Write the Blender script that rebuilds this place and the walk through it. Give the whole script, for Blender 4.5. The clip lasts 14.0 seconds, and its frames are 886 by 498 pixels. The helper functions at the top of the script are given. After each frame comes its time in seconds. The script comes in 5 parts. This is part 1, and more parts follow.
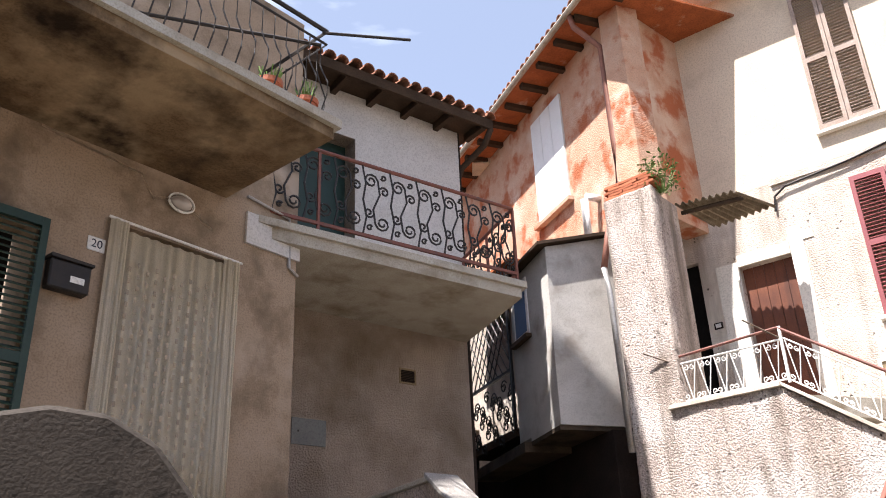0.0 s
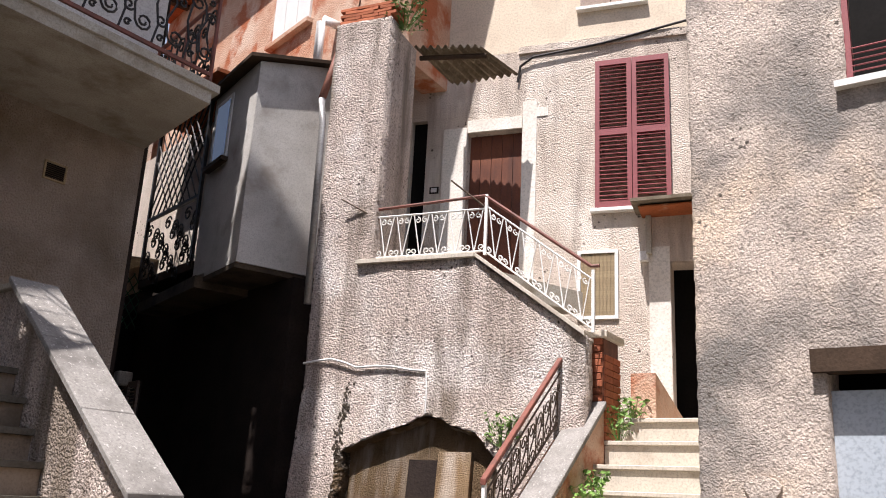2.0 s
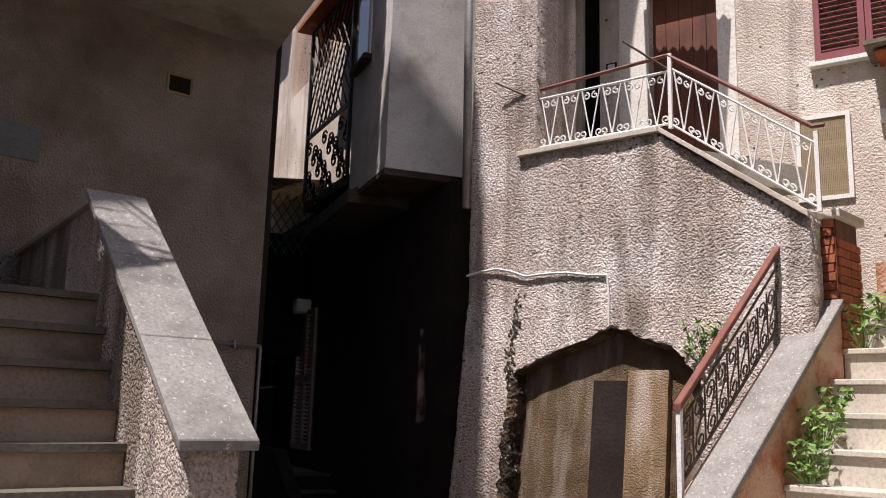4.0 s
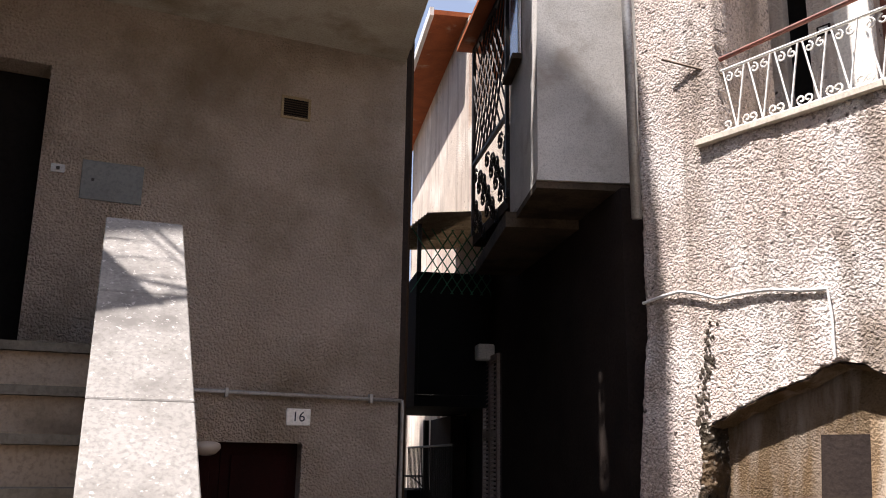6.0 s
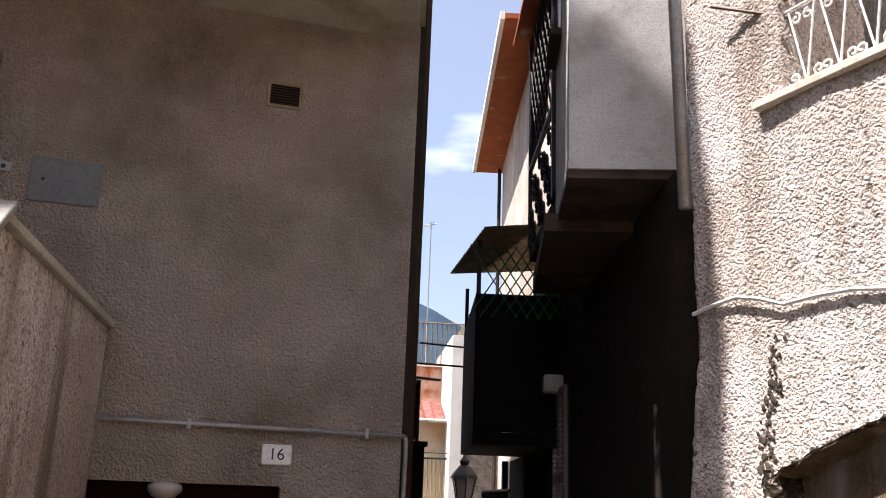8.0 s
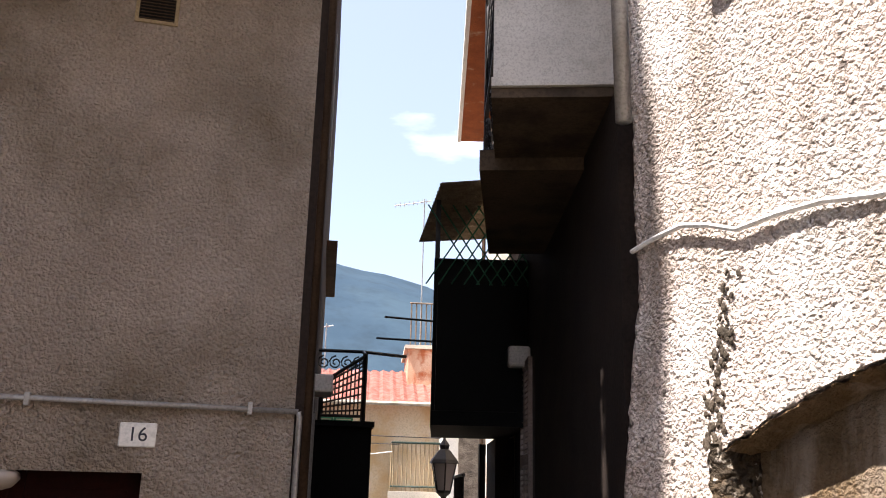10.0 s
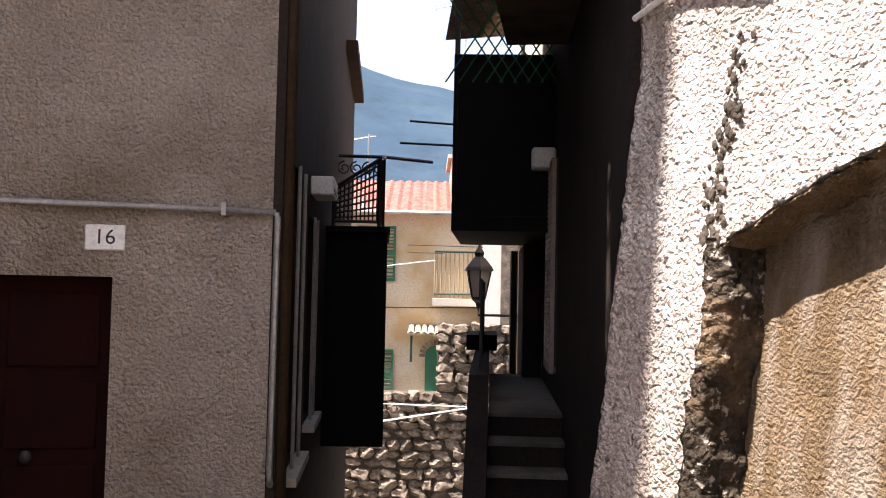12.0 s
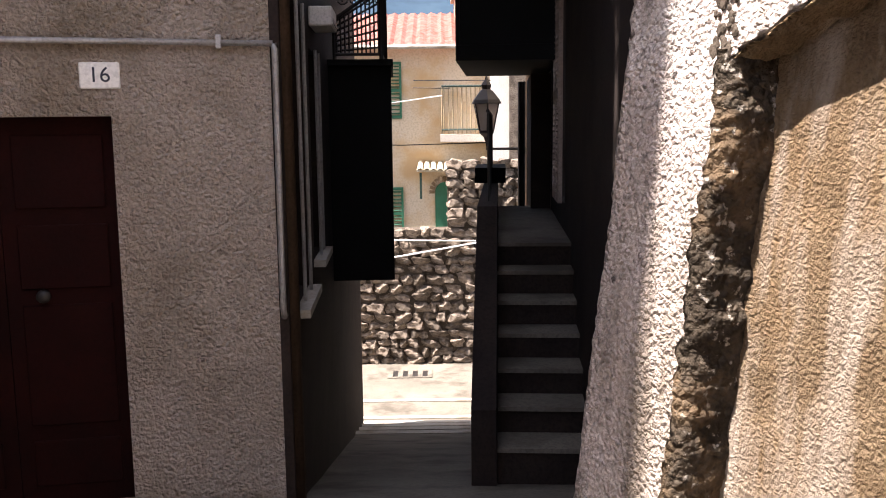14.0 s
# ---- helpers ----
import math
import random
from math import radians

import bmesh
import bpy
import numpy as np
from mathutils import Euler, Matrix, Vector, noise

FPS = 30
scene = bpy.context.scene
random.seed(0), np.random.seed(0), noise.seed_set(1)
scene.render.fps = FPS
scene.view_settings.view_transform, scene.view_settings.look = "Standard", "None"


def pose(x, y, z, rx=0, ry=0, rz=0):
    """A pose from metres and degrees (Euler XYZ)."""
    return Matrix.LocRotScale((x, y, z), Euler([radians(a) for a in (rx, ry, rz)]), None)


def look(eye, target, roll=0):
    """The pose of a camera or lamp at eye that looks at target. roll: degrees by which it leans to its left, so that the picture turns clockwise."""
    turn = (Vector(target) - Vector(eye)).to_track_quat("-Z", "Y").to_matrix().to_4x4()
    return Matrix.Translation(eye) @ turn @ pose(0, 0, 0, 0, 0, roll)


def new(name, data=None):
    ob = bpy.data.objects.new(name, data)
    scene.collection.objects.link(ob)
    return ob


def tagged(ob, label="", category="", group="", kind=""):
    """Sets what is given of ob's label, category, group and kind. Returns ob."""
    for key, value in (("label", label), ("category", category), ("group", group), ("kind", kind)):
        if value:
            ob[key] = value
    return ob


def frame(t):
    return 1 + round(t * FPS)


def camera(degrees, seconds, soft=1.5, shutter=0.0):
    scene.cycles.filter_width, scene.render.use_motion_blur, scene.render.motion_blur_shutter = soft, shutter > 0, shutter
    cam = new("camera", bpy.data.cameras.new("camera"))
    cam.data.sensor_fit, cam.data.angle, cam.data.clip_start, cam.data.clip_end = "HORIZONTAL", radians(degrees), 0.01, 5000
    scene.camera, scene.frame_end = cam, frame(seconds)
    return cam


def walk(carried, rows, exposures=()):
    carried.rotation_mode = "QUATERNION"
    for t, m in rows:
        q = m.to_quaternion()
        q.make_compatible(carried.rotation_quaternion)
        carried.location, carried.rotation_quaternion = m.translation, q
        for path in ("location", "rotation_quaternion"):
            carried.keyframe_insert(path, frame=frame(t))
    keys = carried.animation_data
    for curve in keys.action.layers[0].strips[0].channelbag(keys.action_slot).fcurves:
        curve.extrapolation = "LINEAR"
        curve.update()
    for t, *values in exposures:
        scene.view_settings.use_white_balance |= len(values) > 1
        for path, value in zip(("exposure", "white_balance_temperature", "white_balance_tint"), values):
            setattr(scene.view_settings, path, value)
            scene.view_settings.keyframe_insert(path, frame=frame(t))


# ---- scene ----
cam = camera(53.6, 14.0, soft=1.0)
METRES, EYE, TILT, LEAN, TURN = 8.0, 1.5, 0.0, 0.0, 0.0
ROWS = [
    (0.0, 0.0, 0.0, 0.0, 1.02, 24.89, 2.2),
    (0.5, 0.0202, 0.0369, 0.0033, -9.75, 21.62, 2.44),
    (1.0, 0.0504, 0.0763, 0.0036, -14.64, 18.38, 0.57),
    (1.5, 0.0768, 0.1151, 0.0062, -17.05, 15.67, -1.35),
    (2.0, 0.1056, 0.1648, 0.0128, -17.67, 16.36, -2.88),
    (2.5, 0.1342, 0.2028, 0.0164, -17.25, 16.99, -4.08),
    (3.0, 0.1646, 0.2404, 0.0203, -12.99, 12.19, -4.8),
    (3.5, 0.1832, 0.2852, 0.0227, -9.46, 11.13, -2.62),
    (4.0, 0.1929, 0.3257, 0.0262, -3.16, 10.74, -1.63),
    (6.5, 0.2844, 0.5553, 0.0476, 14.72, 14.02, -0.93),
    (7.0, 0.2961, 0.5997, 0.0496, 16.39, 14.52, -0.99),
    (7.5, 0.3135, 0.6384, 0.0511, 18.36, 15.47, -1.1),
    (8.0, 0.3299, 0.6797, 0.0533, 21.24, 15.71, -2.03),
    (10.5, 0.3584, 0.8501, 0.0551, 22.56, 13.99, -1.29),
    (11.0, 0.36, 0.8653, 0.0529, 22.55, 9.57, -1.22),
    (11.5, 0.3656, 0.8848, 0.0527, 24.92, 6.74, -1.47),
    (12.0, 0.3721, 0.9008, 0.0525, 26.17, 2.61, -1.21),
    (12.5, 0.3732, 0.9046, 0.0512, 25.68, -0.98, -0.71),
    (13.0, 0.3729, 0.9047, 0.0498, 25.88, -4.21, -0.35),
    (13.5, 0.3724, 0.9055, 0.0479, 26.75, -7.01, 0.27),
    (14.0, 0.3723, 0.9062, 0.0471, 26.73, -7.95, 0.67),
]
walk(cam, [(t, pose(0, 0, EYE, TILT, LEAN, TURN) @ pose(METRES * x, METRES * y, METRES * z, 90 + pitch, roll, yaw)) for t, x, y, z, yaw, pitch, roll in ROWS],
     [(0.0, 1.7, 6250, 15), (1.0, 1.25, 6200, 16), (1.5, 1.0, 6200, 16), (2.5, 0.88, 6200, 17), (3.5, 0.62, 6250, 18), (4.2, 0.52, 6300, 19), (6.3, 1.45, 6300, 16), (8.2, 1.6, 6300, 16), (10.5, 2.1, 6550, 15), (12.0, 2.3, 6500, 17), (14.0, 2.4, 6450, 18)])

# ---- world, sun ----
SUN_AZ, SUN_EL = (-0.755, -0.655), 65.0
world = bpy.data.worlds.new("sky")
scene.world = world
world.use_nodes = True
wn = world.node_tree.nodes
sky = wn.new("ShaderNodeTexSky")
sky.sky_type, sky.sun_disc = "NISHITA", False
sky.sun_elevation, sky.sun_rotation = radians(SUN_EL), math.atan2(SUN_AZ[0], SUN_AZ[1])
sky.altitude, sky.air_density, sky.dust_density, sky.ozone_density = 300, 1.0, 2.6, 1.3
# thin summer cloud over the blue
wtc = wn.new("ShaderNodeTexCoord")
wmap = wn.new("ShaderNodeMapping")
wmap.inputs["Scale"].default_value = (1.5, 1.5, 5)
wcl = wn.new("ShaderNodeTexNoise")
wcl.inputs["Scale"].default_value, wcl.inputs["Detail"].default_value = 2.6, 7
wramp = wn.new("ShaderNodeValToRGB")
wramp.color_ramp.elements[0].position, wramp.color_ramp.elements[1].position = 0.58, 0.80
wramp.color_ramp.elements[0].color = (0.17, 0.17, 0.17, 1)
wmix = wn.new("ShaderNodeMix")
wmix.data_type = "RGBA"
wmix.inputs["B"].default_value = (8.5, 9.0, 9.6, 1)
wl = world.node_tree.links
wl.new(wtc.outputs["Generated"], wmap.inputs["Vector"])
wl.new(wmap.outputs[0], wcl.inputs["Vector"])
wl.new(wcl.outputs["Fac"], wramp.inputs[0])
wl.new(wramp.outputs[0], wmix.inputs["Factor"])
wl.new(sky.outputs[0], wmix.inputs["A"])
wl.new(wmix.outputs["Result"], wn["Background"].inputs[0])
wn["Background"].inputs[1].default_value = 0.068
sun = new("sun", bpy.data.lights.new("sun", "SUN"))
sun.data.energy, sun.data.angle, sun.data.color = 5.0, radians(0.55), (1.0, 0.96, 0.89)
ce = math.cos(radians(SUN_EL))
sun.matrix_world = look((SUN_AZ[0] * ce * 30, SUN_AZ[1] * ce * 30, math.sin(radians(SUN_EL)) * 30), (0, 0, 0))


# ---- materials ----
def mat(name, a, b=None, scale=4.0, bump=0.2, bscale=60.0, rough=0.85, metal=0.0, stain=None, stain_scale=1.2, stain_lo=0.5, stain_hi=0.7,
        streak=False, pits=False, speck=False, per=0.0, c=None, dist=0.01, holes=False):
    """Two-tone surface with grain, larger stains, relief; per: how much each piece differs."""
    m = bpy.data.materials.new(name)
    m.use_nodes = True
    nt = m.node_tree
    N, L = nt.nodes, nt.links
    bs = N["Principled BSDF"]
    bs.inputs["Roughness"].default_value, bs.inputs["Metallic"].default_value = rough, metal
    bs.inputs["Specular IOR Level"].default_value = 0.12 if rough >= 0.75 else 0.4
    tc = N.new("ShaderNodeTexCoord")
    vec = tc.outputs["Object"]
    b = b or tuple(0.8 * v for v in a)

    def noise_at(sc, detail=6.0, vecs=None, rgh=0.6):
        n = N.new("ShaderNodeTexNoise")
        n.inputs["Scale"].default_value, n.inputs["Detail"].default_value, n.inputs["Roughness"].default_value = sc, detail, rgh
        L.new(vecs or vec, n.inputs["Vector"])
        return n.outputs["Fac"]

    def ramp(src, lo, hi):
        r = N.new("ShaderNodeMapRange")
        r.inputs["From Min"].default_value, r.inputs["From Max"].default_value = lo, hi
        L.new(src, r.inputs["Value"])
        return r.outputs["Result"]

    def mix(f, x, y):
        k = N.new("ShaderNodeMix")
        k.data_type = "RGBA"
        L.new(f, k.inputs["Factor"])
        for s, v in (("A", x), ("B", y)):
            if isinstance(v, tuple):
                k.inputs[s].default_value = (*v, 1)
            else:
                L.new(v, k.inputs[s])
        return k.outputs["Result"]

    col = mix(ramp(noise_at(scale), 0.35, 0.65), a, b)
    grain = noise_at(bscale, 4.0)
    col = mix(ramp(grain, 0.45, 0.95), col, tuple(0.45 * v for v in b))
    if c:
        col = mix(ramp(noise_at(scale * 0.45, 8.0), 0.5, 0.62), col, c)
    if stain:
        sv = vec
        if streak:
            mp = N.new("ShaderNodeMapping")
            mp.inputs["Scale"].default_value = (3.0, 3.0, 0.35)
            L.new(vec, mp.inputs["Vector"])
            sv = mp.outputs[0]
        col = mix(ramp(noise_at(stain_scale, 7.0, sv), stain_lo, stain_hi), col, stain)
    if per:
        oi = N.new("ShaderNodeObjectInfo")
        hsv = N.new("ShaderNodeHueSaturation")
        L.new(ramp(oi.outputs["Random"], 0, 1), hsv.inputs["Fac"])
        hsv.inputs["Fac"].default_value = 1
        mr = N.new("ShaderNodeMapRange")
        mr.inputs["To Min"].default_value, mr.inputs["To Max"].default_value = 1 - per, 1 + per
        L.new(oi.outputs["Random"], mr.inputs["Value"])
        L.new(mr.outputs["Result"], hsv.inputs["Value"])
        for lk in list(hsv.inputs["Fac"].links):
            L.remove(lk)
        L.new(col, hsv.inputs["Color"])
        col = hsv.outputs["Color"]
    if speck:
        pv = N.new("ShaderNodeTexVoronoi")
        pv.inputs["Scale"].default_value = bscale * 0.8
        pw = N.new("ShaderNodeMix")
        pw.data_type = "RGBA"
        pw.inputs["Factor"].default_value = 0.06
        pn = N.new("ShaderNodeTexNoise")
        pn.inputs["Scale"].default_value, pn.inputs["Detail"].default_value = bscale * 0.5, 5
        L.new(vec, pn.inputs["Vector"])
        L.new(vec, pw.inputs["A"])
        L.new(pn.outputs["Color"], pw.inputs["B"])
        L.new(pw.outputs["Result"], pv.inputs["Vector"])
        col = mix(ramp(pv.outputs["Distance"], 0.50, 1.0), col, tuple(0.40 * v for v in b))
    L.new(col, bs.inputs["Base Color"])
    h = grain
    if pits:
        v = N.new("ShaderNodeTexVoronoi")
        v.feature = "SMOOTH_F1"
        v.inputs["Scale"].default_value, v.inputs["Smoothness"].default_value = bscale * 0.9, 0.35
        wv = N.new("ShaderNodeMix")
        wv.data_type = "RGBA"
        wv.inputs["Factor"].default_value = 0.035
        wn2 = N.new("ShaderNodeTexNoise")
        wn2.inputs["Scale"].default_value, wn2.inputs["Detail"].default_value = bscale * 0.6, 3
        L.new(vec, wn2.inputs["Vector"])
        L.new(vec, wv.inputs["A"])
        L.new(wn2.outputs["Color"], wv.inputs["B"])
        L.new(wv.outputs["Result"], v.inputs["Vector"])
        ad = N.new("ShaderNodeMath")
        ad.operation = "SUBTRACT"
        L.new(grain, ad.inputs[0])
        L.new(v.outputs["Distance"], ad.inputs[1])
        h = ad.outputs[0]
    if pits and holes:
        # rare holes in patches where crumbs came off: their shade is colour only
        hv = N.new("ShaderNodeTexVoronoi")
        hv.inputs["Scale"].default_value = 13
        L.new(wv.outputs["Result"], hv.inputs["Vector"])
        hp = N.new("ShaderNodeMath")
        hp.operation = "MULTIPLY"
        L.new(ramp(hv.outputs["Distance"], 0.24, 0.14), hp.inputs[0])
        L.new(ramp(noise_at(1.7, 5.0), 0.53, 0.60), hp.inputs[1])
        L.new(mix(hp.outputs[0], col, tuple(0.22 * q for q in b)), bs.inputs["Base Color"])
    bp = N.new("ShaderNodeBump")
    bp.inputs["Strength"].default_value, bp.inputs["Distance"].default_value = bump, dist
    L.new(h, bp.inputs["Height"])
    L.new(bp.outputs[0], bs.inputs["Normal"])
    return m


def glass(name, col, rough=0.05):
    m = bpy.data.materials.new(name)
    m.use_nodes = True
    b = m.node_tree.nodes["Principled BSDF"]
    b.inputs["Base Color"].default_value, b.inputs["Roughness"].default_value = (*col, 1), rough
    b.inputs["Specular IOR Level"].default_value = 0.8
    return m


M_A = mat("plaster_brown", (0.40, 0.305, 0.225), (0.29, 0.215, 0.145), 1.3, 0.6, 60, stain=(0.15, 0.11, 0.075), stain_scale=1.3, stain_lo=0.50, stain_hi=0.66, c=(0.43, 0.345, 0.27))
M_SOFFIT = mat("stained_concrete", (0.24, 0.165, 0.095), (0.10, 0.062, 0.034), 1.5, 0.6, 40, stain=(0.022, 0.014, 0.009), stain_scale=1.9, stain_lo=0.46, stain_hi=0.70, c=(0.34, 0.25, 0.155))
M_CONC = mat("grey_concrete", (0.46, 0.43, 0.37), (0.38, 0.34, 0.28), 3, 0.3, 60, stain=(0.2, 0.16, 0.11), stain_scale=1.6)
M_B = mat("roughcast_taupe", (0.54, 0.45, 0.375), (0.44, 0.36, 0.295), 1.4, 1.0, 60, pits=True, stain=(0.25, 0.195, 0.14), stain_scale=0.9, stain_lo=0.46, stain_hi=0.68, dist=0.034)
M_BUP = mat("plaster_grey_smooth", (0.60, 0.58, 0.56), (0.52, 0.5, 0.48), 2, 0.2, 50)
M_C = mat("roughcast_tower", (0.74, 0.62, 0.54), (0.59, 0.485, 0.42), 2.0, 1.0, 60, pits=True, speck=True, holes=True, stain=(0.25, 0.20, 0.155), stain_scale=0.8, stain_lo=0.49, stain_hi=0.64, streak=True, c=(0.82, 0.74, 0.68), dist=0.028)
M_E = mat("roughcast_cream", (0.66, 0.56, 0.47), (0.54, 0.45, 0.375), 1.6, 0.7, 60, pits=True, holes=True, stain=(0.34, 0.28, 0.23), stain_scale=1.1, stain_lo=0.50, stain_hi=0.70, streak=True, c=(0.72, 0.64, 0.56), dist=0.018)
M_CREAM = mat("cream_plaster", (0.70, 0.59, 0.455), (0.63, 0.52, 0.40), 1.2, 0.3, 40, stain=(0.46, 0.37, 0.28), stain_scale=1.4, stain_lo=0.52, stain_hi=0.76)
M_D = mat("roughcast_grey", (0.66, 0.55, 0.465), (0.53, 0.445, 0.375), 1.3, 0.5, 66, pits=True, speck=True, holes=True, stain=(0.21, 0.19, 0.17), stain_scale=0.8, stain_lo=0.45, stain_hi=0.60, c=(0.70, 0.54, 0.40), dist=0.02)
M_BRICKW = mat("worn_red_plaster", (0.50, 0.27, 0.17), (0.58, 0.38, 0.27), 2.2, 0.8, 45, pits=True, stain=(0.38, 0.12, 0.055), stain_scale=1.6, stain_lo=0.5, stain_hi=0.60, c=(0.58, 0.42, 0.32))
M_BAY = mat("grey_render", (0.58, 0.55, 0.51), (0.47, 0.44, 0.40), 1.8, 0.25, 90, stain=(0.30, 0.265, 0.23), stain_scale=1.7, stain_lo=0.52, stain_hi=0.70)
M_NICHE = mat("ochre_plaster", (0.29, 0.205, 0.125), (0.16, 0.105, 0.058), 3.2, 0.7, 80, stain=(0.42, 0.34, 0.265), stain_scale=1.5, stain_lo=0.50, stain_hi=0.64, streak=True, pits=True, c=(0.25, 0.165, 0.092), dist=0.016)
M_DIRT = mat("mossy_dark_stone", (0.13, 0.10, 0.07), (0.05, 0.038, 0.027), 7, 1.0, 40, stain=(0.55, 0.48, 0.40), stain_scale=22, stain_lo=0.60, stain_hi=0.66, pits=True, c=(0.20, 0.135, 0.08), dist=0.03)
# alley plaster with its shade put into the colour; also small dark parts
M_DARK = mat("dark_parts_and_alley_shade", (0.034, 0.024, 0.019), (0.020, 0.014, 0.012), 2, 0.4, 40)
# near black: deep alley shade put into the colour of these parts
M_ALLEY = mat("alley_shade_black", (0.008, 0.008, 0.008), (0.006, 0.006, 0.006), 3, 0.1, 60, rough=0.8)
M_MARBLE = mat("travertine_cap", (0.29, 0.27, 0.248), (0.22, 0.203, 0.183), 5, 0.15, 60, rough=0.75, stain=(0.42, 0.39, 0.36), stain_scale=42, stain_lo=0.60, stain_hi=0.66, c=(0.15, 0.137, 0.125))
M_STEP = mat("worn_white_stone", (0.60, 0.54, 0.45), (0.52, 0.46, 0.38), 3, 0.2, 50, stain=(0.36, 0.3, 0.23), stain_scale=2.5, stain_lo=0.55, stain_hi=0.75)
M_WHITE = mat("white_paint", (0.80, 0.78, 0.74), (0.74, 0.71, 0.66), 5, 0.15, 70, rough=0.5)
M_WJAMB = mat("whitewash", (0.78, 0.73, 0.66), (0.70, 0.64, 0.56), 3, 0.2, 40)
M_RUST = mat("red_oxide_rail", (0.22, 0.075, 0.05), (0.16, 0.05, 0.035), 9, 0.25, 90, rough=0.6, stain=(0.11, 0.055, 0.04), stain_scale=8)
M_IRON = mat("black_iron", (0.022, 0.02, 0.02), (0.035, 0.028, 0.024), 9, 0.2, 90, rough=0.5, metal=0.3)
M_BRNIRON = mat("rusty_iron", (0.20, 0.15, 0.11), (0.11, 0.075, 0.05), 12, 0.3, 90, rough=0.7, metal=0.2)
M_SHUT = mat("maroon_paint", (0.27, 0.07, 0.075), (0.23, 0.06, 0.062), 4, 0.15, 80, rough=0.55, stain=(0.33, 0.13, 0.12), stain_scale=3, stain_lo=0.58, stain_hi=0.8)
M_GREYSH = mat("weathered_shutter", (0.42, 0.33, 0.28), (0.32, 0.245, 0.2), 5, 0.3, 60, rough=0.8)
M_DGREEN = mat("dark_green_paint", (0.012, 0.035, 0.026), (0.018, 0.045, 0.034), 5, 0.1, 60, rough=0.5)
M_FGREEN = mat("bottle_green_paint", (0.03, 0.14, 0.075), (0.025, 0.115, 0.06), 5, 0.1, 60, rough=0.5)
M_DOORW = mat("stained_door_wood", (0.19, 0.06, 0.025), (0.11, 0.032, 0.014), 3, 0.2, 50, rough=0.5, stain=(0.06, 0.02, 0.01), stain_scale=2.0, streak=True)
M_DOOR16 = mat("dark_red_wood", (0.017, 0.0024, 0.0018), (0.010, 0.0015, 0.0012), 3, 0.15, 50, rough=0.85)
# near-black colour that stands in for the darkness of unlit rooms
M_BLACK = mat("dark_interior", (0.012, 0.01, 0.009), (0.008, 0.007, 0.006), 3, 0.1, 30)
M_BRICK = mat("red_brick", (0.44, 0.15, 0.075), (0.34, 0.11, 0.06), 8, 0.4, 60, per=0.25, stain=(0.5, 0.3, 0.2), stain_scale=6, stain_lo=0.6, stain_hi=0.8)
M_TILE = mat("terracotta_tile", (0.34, 0.16, 0.10), (0.25, 0.11, 0.07), 6, 0.4, 50, per=0.3, stain=(0.14, 0.11, 0.085), stain_scale=5)
M_FTILE = mat("pale_red_tile", (0.36, 0.13, 0.105), (0.46, 0.24, 0.20), 5, 0.3, 40, stain=(0.26, 0.085, 0.06), stain_scale=6)
M_EAVE = mat("orange_eave_boards", (0.40, 0.12, 0.045), (0.28, 0.085, 0.035), 4, 0.3, 50, stain=(0.5, 0.36, 0.26), stain_scale=3, stain_lo=0.6, stain_hi=0.75)
M_WOODD = mat("dark_eave_wood", (0.07, 0.045, 0.03), (0.045, 0.03, 0.02), 5, 0.3, 50)
M_ZINC = mat("zinc_pipe", (0.42, 0.41, 0.40), (0.33, 0.31, 0.29), 6, 0.1, 60, rough=0.5, metal=0.5)
M_COPPER = mat("red_brown_downpipe", (0.30, 0.13, 0.09), (0.22, 0.09, 0.06), 6, 0.15, 60, rough=0.5)
M_PVC = mat("white_pvc", (0.78, 0.76, 0.73), (0.7, 0.68, 0.65), 8, 0.05, 60, rough=0.4)
M_CORR = mat("lichened_fibre_cement", (0.24, 0.20, 0.15), (0.15, 0.12, 0.085), 7, 0.5, 50, stain=(0.42, 0.36, 0.28), stain_scale=9, stain_lo=0.6, stain_hi=0.75)
M_STONE = mat("rubble_stone", (0.27, 0.215, 0.165), (0.13, 0.10, 0.075), 5, 0.9, 25, per=0.4, stain=(0.08, 0.063, 0.05), stain_scale=4, dist=0.03)
# black stains on a base that is darkened to stand for shade
M_STAIRW = mat("stained_shade_plaster", (0.06, 0.05, 0.042), (0.036, 0.03, 0.025), 3, 0.5, 60, stain=(0.010, 0.009, 0.008), stain_scale=1.6, stain_lo=0.48, stain_hi=0.56)
M_CRACK = mat("bare_lime_crack", (0.52, 0.42, 0.31), (0.44, 0.34, 0.24), 9, 0.5, 60)
# bay underside: the shade below it is put into the dark base colour
M_UNDER = mat("shade_toned_concrete", (0.10, 0.072, 0.05), (0.06, 0.044, 0.032), 2, 0.4, 40, stain=(0.03, 0.022, 0.017), stain_scale=2.0)
M_MORTAR = mat("old_mortar", (0.09, 0.07, 0.052), (0.05, 0.04, 0.03), 5, 0.9, 30)
M_OCHRE = mat("faded_ochre_plaster", (0.55, 0.44, 0.30), (0.58, 0.49, 0.37), 0.7, 0.1, 20, stain=(0.47, 0.32, 0.165), stain_scale=0.6, stain_lo=0.48, stain_hi=0.62)
M_PAVE = mat("concrete_paving", (0.17, 0.148, 0.118), (0.125, 0.108, 0.086), 1.5, 0.5, 40, stain=(0.075, 0.064, 0.05), stain_scale=1.6, stain_lo=0.5, stain_hi=0.65)
